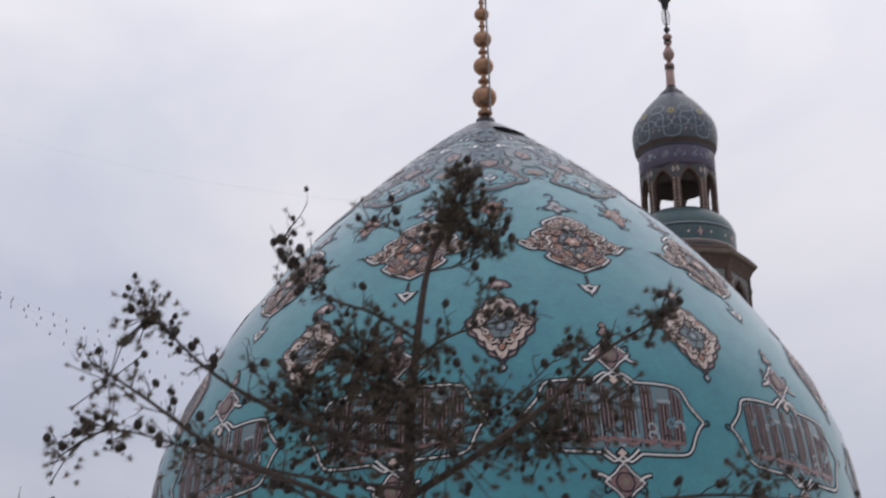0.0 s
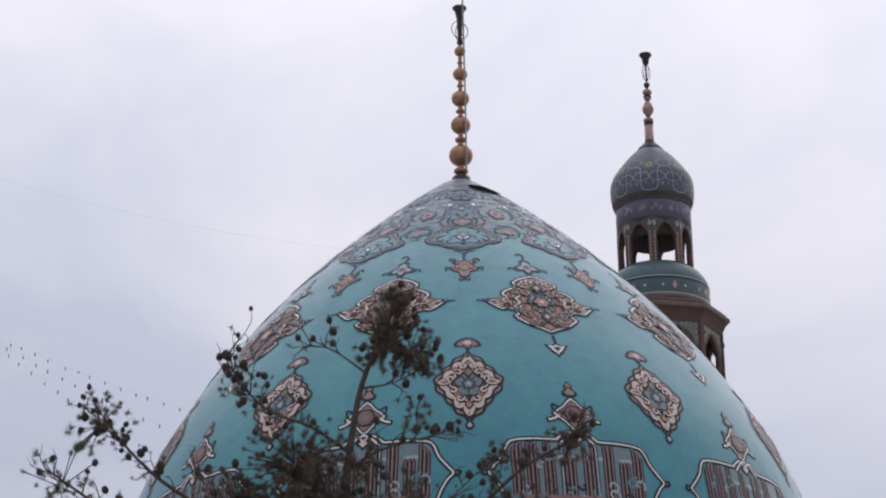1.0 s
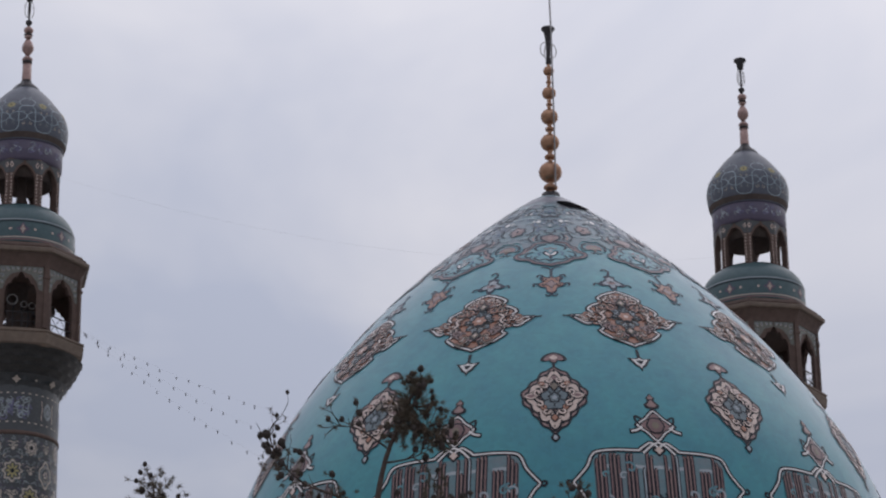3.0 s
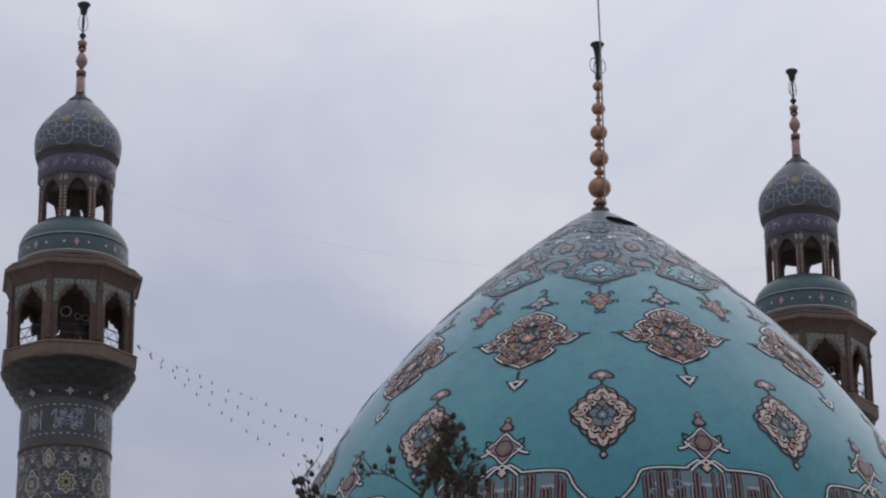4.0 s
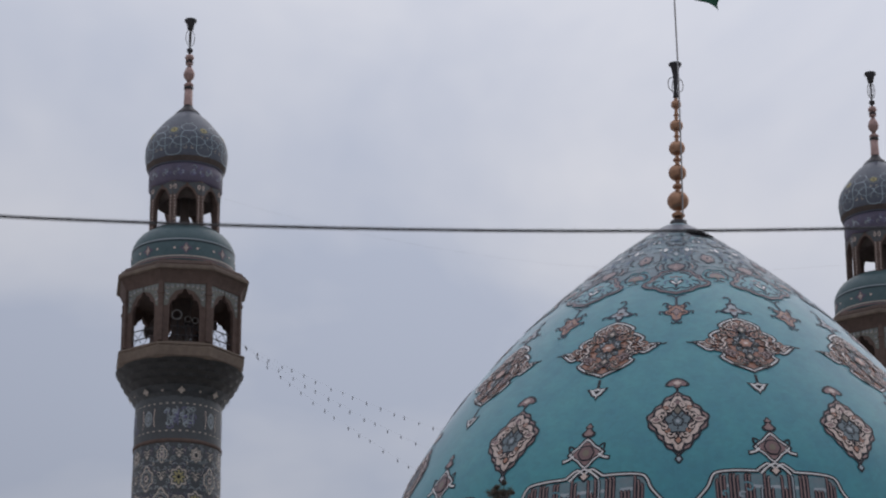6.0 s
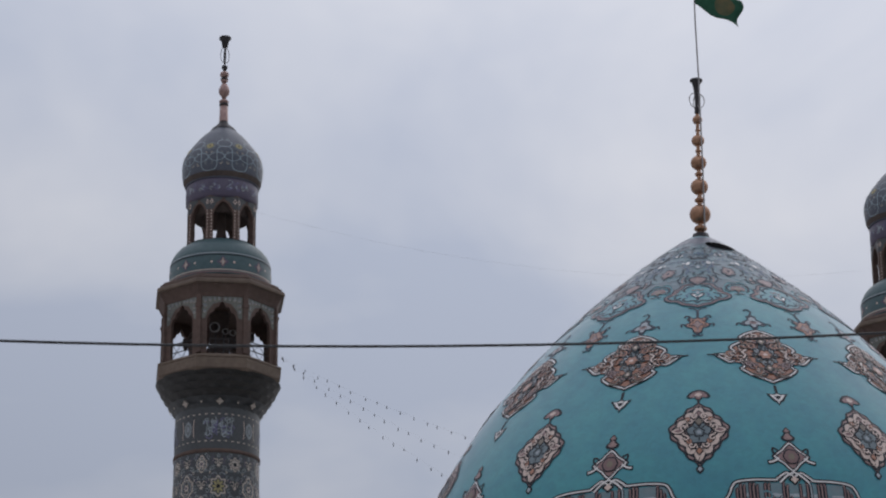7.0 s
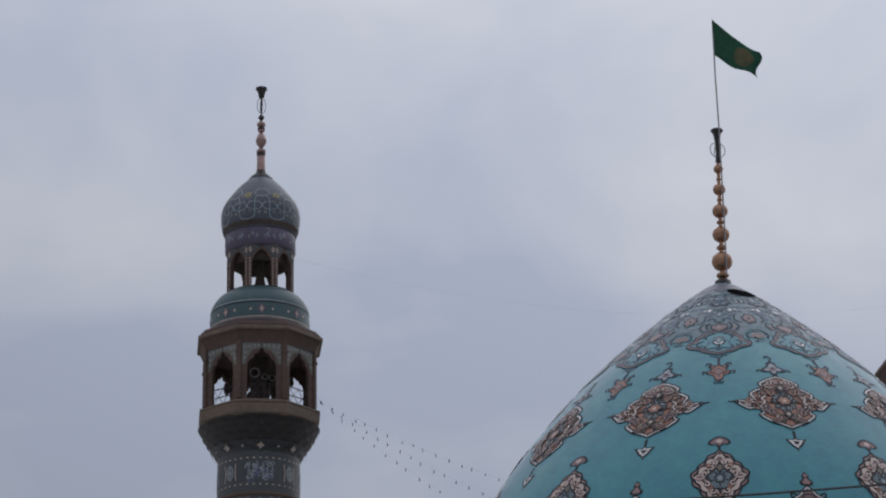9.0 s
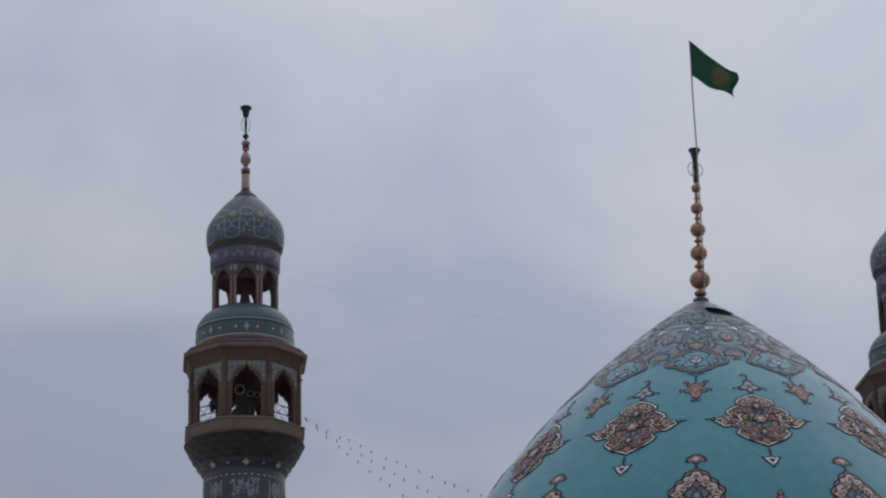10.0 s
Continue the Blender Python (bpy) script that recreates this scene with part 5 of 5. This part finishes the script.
# ---- strings of small lamps from the balcony ----
def lamp_string(start, end, sag, count):
    ob = thing("lamp_string", "thin wire with small dark lamps hung from the minaret balcony", "string lights", group="lamp strings")
    A, B = Vector(start), Vector(end)
    pts = [A.lerp(B, i / 40) - Vector((0, 0, sag * 4 * (i / 40) * (1 - i / 40))) for i in range(41)]
    g = Geo()
    g.tube([tuple(p) for p in pts], 0.0011, STEEL, 4)
    part("wire", g, ob)
    g = Geo()
    g.lathe([(0.0, 0.008), (-0.02, 0.02), (-0.06, 0.024), (-0.10, 0.02), (-0.13, 0.008), (-0.14, 0.002)], BULB, 8)
    me = g.mesh("bulb")
    rng = random.Random(int(sag * 100))
    for i in range(count):
        k = (i + 0.5 + rng.uniform(-0.16, 0.16)) / count
        p = A.lerp(B, k) - Vector((0, 0, sag * 4 * k * (1 - k)))
        b = new("bulb", me)
        b.parent = ob
        b.location = p + Vector((0, 0, rng.uniform(-0.05, 0.03)))
        b.scale = (0.85, 0.85, rng.uniform(0.75, 1.1))


STR = (LX + 2.30, LY - 0.62, 33.46)
for z, sag in ((25.0, 0.45), (24.1, 0.5), (23.0, 0.55)):
    # each ends on the far side of the dome
    lamp_string(STR, DOME.at(radians(-150), DOME.s_at(z), 0.0), sag, 25)

wire = thing("thin_wire", "thin grey wire stretched between the two minarets", "wire")
g = Geo()
A, B = Vector((LX + 1.3, LY, 39.4)), Vector((RX - 1.3, RY, 38.6))
g.tube([tuple(A.lerp(B, i / 30) - Vector((0, 0, 5.0 * (i / 30) * (1 - i / 30)))) for i in range(31)], 0.0015, STEEL, 4)
part("strand", g, wire)

# ---- overhead cable near the camera ----
cable = thing("overhead_cable", "black overhead cable sagging between two poles", "cable")
g = Geo()
CY, CZ, CX = -64.40, 6.30, -6.29


def cable_at(x):
    return (x, CY + 0.175 * (x + 4.0), CZ + 0.0087 * (x - CX) ** 2)


pts = []
for i in range(81):
    x = -19 + 34 * i / 80
    pts.append(cable_at(x))
g.tube(pts, 0.0080, RUBBER, 8)
part("strand", g, cable)
for x in (-19.0, 15.0):
    post = thing("utility_pole", "plain grey steel pole that carries the overhead cable", "pole", (x, cable_at(x)[1], 0), "cable poles")
    g = Geo()
    top = cable_at(x)[2]
    g.lathe([(top + 0.3, 0.01), (top + 0.3, 0.07), (0.25, 0.10), (0.24, 0.17), (0.0, 0.18)], STEEL, 16)
    part("shaft", g, post)
    g = Geo()
    g.lathe([(top + 0.06, 0.09), (top - 0.06, 0.09)], BLACKMETAL, 16)
    part("clamp", g, post)


# ---- pine tree ----
TY = -48.24
rng = random.Random(77)
tree = thing("pine_tree", "sparse pine with dark needle tufts and many small round cones", "tree", (-5.10, TY, 0))
TX = -5.10


def P3(x, z, y=0.0):
    return Vector((1.2146 * x + 1.4586 - TX, 1.2 * y, 1.2228 * z - 0.9395))


trunk_pts = [P3(-5.30, 0.74), P3(-5.34, 2.0, 0.05), P3(-5.28, 4.2, 0.0), P3(-5.24, 6.0), P3(-5.19, 6.94), P3(-5.13, 7.45), P3(-5.05, 7.88), P3(-4.90, 8.25), P3(-4.80, 8.5)]
tl = [Vector(p) for p in smooth_line([tuple(p) for p in trunk_pts], 4)]
g = Geo()
g.tube([tuple(p) for p in tl], [0.18 - 0.166 * (max(0.0, p.z) / 9.3) ** 0.75 for p in tl], BARK, 9)
part("trunk", g, tree)
BOUGHS = [  # points of (x, z, depth), thickness at the root
    ([(-5.22, 6.05, 0), (-5.65, 6.42, -0.1), (-6.25, 6.65, -0.2), (-6.72, 6.98, -0.3), (-7.05, 7.22, -0.3)], 0.030, 1),
    ([(-5.20, 6.75, 0), (-5.75, 6.92, 0.1), (-6.25, 7.22, 0.2), (-6.55, 7.50, 0.25), (-6.74, 7.75, 0.25)], 0.026, 2),
    ([(-5.22, 6.45, 0), (-4.80, 6.68, -0.1), (-4.35, 6.98, -0.2), (-4.02, 7.26, -0.25), (-3.66, 7.44, -0.3)], 0.030, 2),
    ([(-5.15, 7.30, 0), (-4.95, 7.40, -0.1), (-4.70, 7.46, -0.15), (-4.52, 7.50, -0.2)], 0.014, 0),
    ([(-5.14, 7.42, 0), (-5.38, 7.62, 0.1), (-5.66, 7.75, 0.15), (-5.86, 7.98, 0.2), (-5.91, 8.16, 0.2)], 0.016, 1),
    ([(-5.06, 7.85, 0), (-4.85, 7.92, 0.1), (-4.66, 8.02, 0.1)], 0.011, 1),
    ([(-5.02, 7.95, 0), (-5.25, 8.08, -0.1), (-5.40, 8.1, -0.1)], 0.010, 0),
    ([(-5.23, 6.2, 0), (-4.6, 6.28, 0.2), (-3.9, 6.45, 0.3), (-3.3, 6.52, 0.35), (-2.6, 6.45, 0.4)], 0.028, 1),
    ([(-5.23, 6.35, 0), (-5.7, 6.50, 0.3), (-6.0, 6.72, 0.5), (-6.3, 6.80, 0.6)], 0.018, 1),
    ([(-5.2, 6.9, 0), (-5.5, 7.05, 0.4), (-5.9, 7.2, 0.55), (-6.1, 7.42, 0.6)], 0.016, 1),
    ([(-5.2, 6.85, 0), (-4.9, 6.98, 0.4), (-4.55, 7.2, 0.6), (-4.2, 7.55, 0.7)], 0.016, 1),
    ([(-5.24, 5.7, 0), (-6.0, 5.95, 0.1), (-6.9, 6.25, 0.2), (-7.6, 6.35, 0.2)], 0.032, 1),
    ([(-5.24, 5.5, 0), (-4.5, 5.75, -0.3), (-3.7, 6.0, -0.5), (-3.0, 6.1, -0.5)], 0.032, 1),
    ([(-5.25, 5.2, 0), (-5.2, 5.5, -0.8), (-5.0, 5.8, -1.4)], 0.03, 1),
    ([(-5.25, 5.3, 0), (-5.4, 5.6, 0.8), (-5.6, 5.9, 1.4)], 0.03, 1),
    ([(-5.22, 6.50, 0), (-5.9, 6.62, 0.05), (-6.45, 6.78, 0.05), (-6.95, 6.90, 0.0), (-7.25, 6.78, 0.1)], 0.016, 1),
    ([(-5.28, 4.4, 0), (-6.1, 4.7, 0.3), (-6.9, 5.1, 0.4)], 0.035, 1),
    ([(-5.28, 4.2, 0), (-4.4, 4.5, -0.2), (-3.6, 4.9, -0.4)], 0.035, 1),
]
wood, needles, cone_spots = Geo(), Geo(), []


def tuft(p, d, size, dense):
    """A brush of needles round the direction d."""
    d = d.normalized()
    for i in range(dense):
        v = Vector((rng.gauss(0, 1), rng.gauss(0, 1), rng.gauss(0, 1))).normalized()
        w = (d * 0.7 + v).normalized() * size * rng.uniform(0.6, 1.15)
        q = p - d * size * rng.uniform(0, 0.5)
        side = w.cross(Vector((rng.random(), rng.random(), rng.random()))).normalized() * 0.0017
        needles.poly([tuple(q - side), tuple(q + side), tuple(q + w)], NEEDLE)


def cone(p, r):
    cone_spots.append((p.copy(), r))


def twig(p, d, length, thick, level, leafy):
    pts, q = [p], p.copy()
    d = d.normalized()
    for i in range(4):
        d = (d + Vector((rng.gauss(0, 0.22), rng.gauss(0, 0.22), rng.gauss(0.05, 0.2)))).normalized()
        q = q + d * length / 4
        pts.append(q.copy())
    wood.tube([tuple(s) for s in pts], [thick * (1 - 0.7 * i / 4) for i in range(5)], BARK, 4)
    if level:
        for s in pts[1:]:
            if rng.random() < 0.85:
                e = (d + Vector((rng.gauss(0, 0.8), rng.gauss(0, 0.8), rng.gauss(0.1, 0.7)))).normalized()
                twig(s, e, length * rng.uniform(0.4, 0.65), thick * 0.55, level - 1, leafy)
    else:
        if rng.random() < leafy:
            tuft(pts[-1], d, rng.uniform(0.035, 0.065), 30)
            if rng.random() < 0.4:
                tuft(pts[2], d, rng.uniform(0.03, 0.055), 18)
        if rng.random() < 0.36:
            cone(pts[rng.choice((2, 3, 4))], rng.uniform(0.018, 0.034))


for pts, thick, bushy in BOUGHS:
    line = [Vector(p) for p in smooth_line([tuple(P3(x, z, y)) for x, z, y in pts], 4)]
    n = len(line)
    wood.tube([tuple(p) for p in line], [thick * (1 - 0.78 * i / (n - 1)) for i in range(n)], BARK, 6)
    for i in range(n // 3, n):
        for _ in range(1 + (rng.random() < 0.35 * bushy)):
            d = (line[i] - line[i - 1]).normalized() + Vector((rng.gauss(0, 0.7), rng.gauss(0, 0.7), rng.gauss(0.15, 0.6)))
            twig(line[i], d, rng.uniform(0.13, 0.28), 0.007, 1, 0.42)
# leafy clumps: the leader, the dense middle and the ends of the limbs
CLUMPS = [(-4.82, 8.46, 0.0, 0.12, 40), (-4.84, 8.27, 0.0, 0.24, 95), (-4.92, 8.14, 0.0, 0.18, 55), (-5.48, 7.36, 0.1, 0.36, 200), (-5.25, 7.05, -0.1, 0.40, 160),
          (-4.36, 6.86, 0.1, 0.34, 140), (-6.74, 7.66, 0.2, 0.22, 46), (-3.72, 7.44, -0.3, 0.18, 40), (-4.1, 7.55, 0.6, 0.18, 20), (-5.84, 7.88, 0.2, 0.14, 18),
          (-6.95, 7.10, -0.3, 0.26, 30), (-4.60, 8.06, 0.1, 0.10, 14), (-3.1, 6.60, 0.3, 0.25, 36), (-5.84, 7.14, 0.3, 0.32, 120), (-4.05, 6.95, -0.2, 0.28, 50), (-6.2, 6.2, 0.2, 0.4, 80), (-4.2, 6.1, 0.0, 0.45, 90), (-5.3, 6.25, 0.0, 0.45, 95),
          (-4.75, 7.20, 0.3, 0.22, 36), (-5.05, 7.30, -0.2, 0.16, 24), (-4.74, 8.12, 0.0, 0.22, 60), (-4.70, 7.72, 0.05, 0.14, 16), (-5.0, 6.72, -0.2, 0.45, 110), (-5.6, 6.86, 0.2, 0.40, 110), (-4.6, 6.85, 0.3, 0.26, 50),
          (-6.95, 6.92, 0.0, 0.22, 24), (-7.22, 6.76, 0.1, 0.20, 18), (-6.50, 6.74, 0.0, 0.22, 20)]
for x, z, y, r, count in CLUMPS:
    for i in range(int(count * 1.2)):
        o = Vector((rng.gauss(0, 0.55), rng.gauss(0, 0.55), rng.gauss(0, 0.55)))
        o = o * (r * min(1.0, 1.25 / max(0.01, o.length)))
        p = P3(x, z, y) + o
        d = o + Vector((0, 0, 0.06))
        if d.length < 1e-3:
            d = Vector((0, 0, 1))
        tuft(p, d, rng.uniform(0.035, 0.07), 64)
        fruit = rng.random() < 0.15
        if fruit or i % 3 == 0:
            wood.tube([tuple(P3(x, z, y) + o * 0.1), tuple(p)], 0.004, BARK, 4)
        if fruit:
            cone(p + Vector((rng.gauss(0, 0.012), rng.gauss(0, 0.012), rng.gauss(0, 0.012))), rng.uniform(0.018, 0.032))
tagged(part("limb", wood, tree), "grey-brown crooked limbs and twigs")
tagged(part("needles", needles, tree, smooth=False), "dark green needle tufts", kind="stuff")
g = Geo()
g.lathe([(1.25 * math.cos(math.pi * (i + 0.2) / 5.4), math.sin(math.pi * (i + 0.2) / 5.4) * (1 + 0.12 * (i % 2))) for i in range(6)], CONE, 7)
cone_mesh = g.mesh("cone")
for p, r in cone_spots[:300]:
    ob = part("cone", cone_mesh, tree)
    ob.location, ob.scale = p, (r, r, r)
    ob.rotation_euler = (rng.uniform(-0.6, 0.6), rng.uniform(-0.6, 0.6), 0)
g = Geo()
for p, r in cone_spots[300:]:
    g.lathe([(p.z + 1.25 * r * math.cos(math.pi * (i + 0.2) / 5.4), r * math.sin(math.pi * (i + 0.2) / 5.4) * (1 + 0.12 * (i % 2))) for i in range(6)], CONE, 7, p.x, p.y)
tagged(part("cone_cluster", g, tree), "dark brown round cones", kind="stuff")
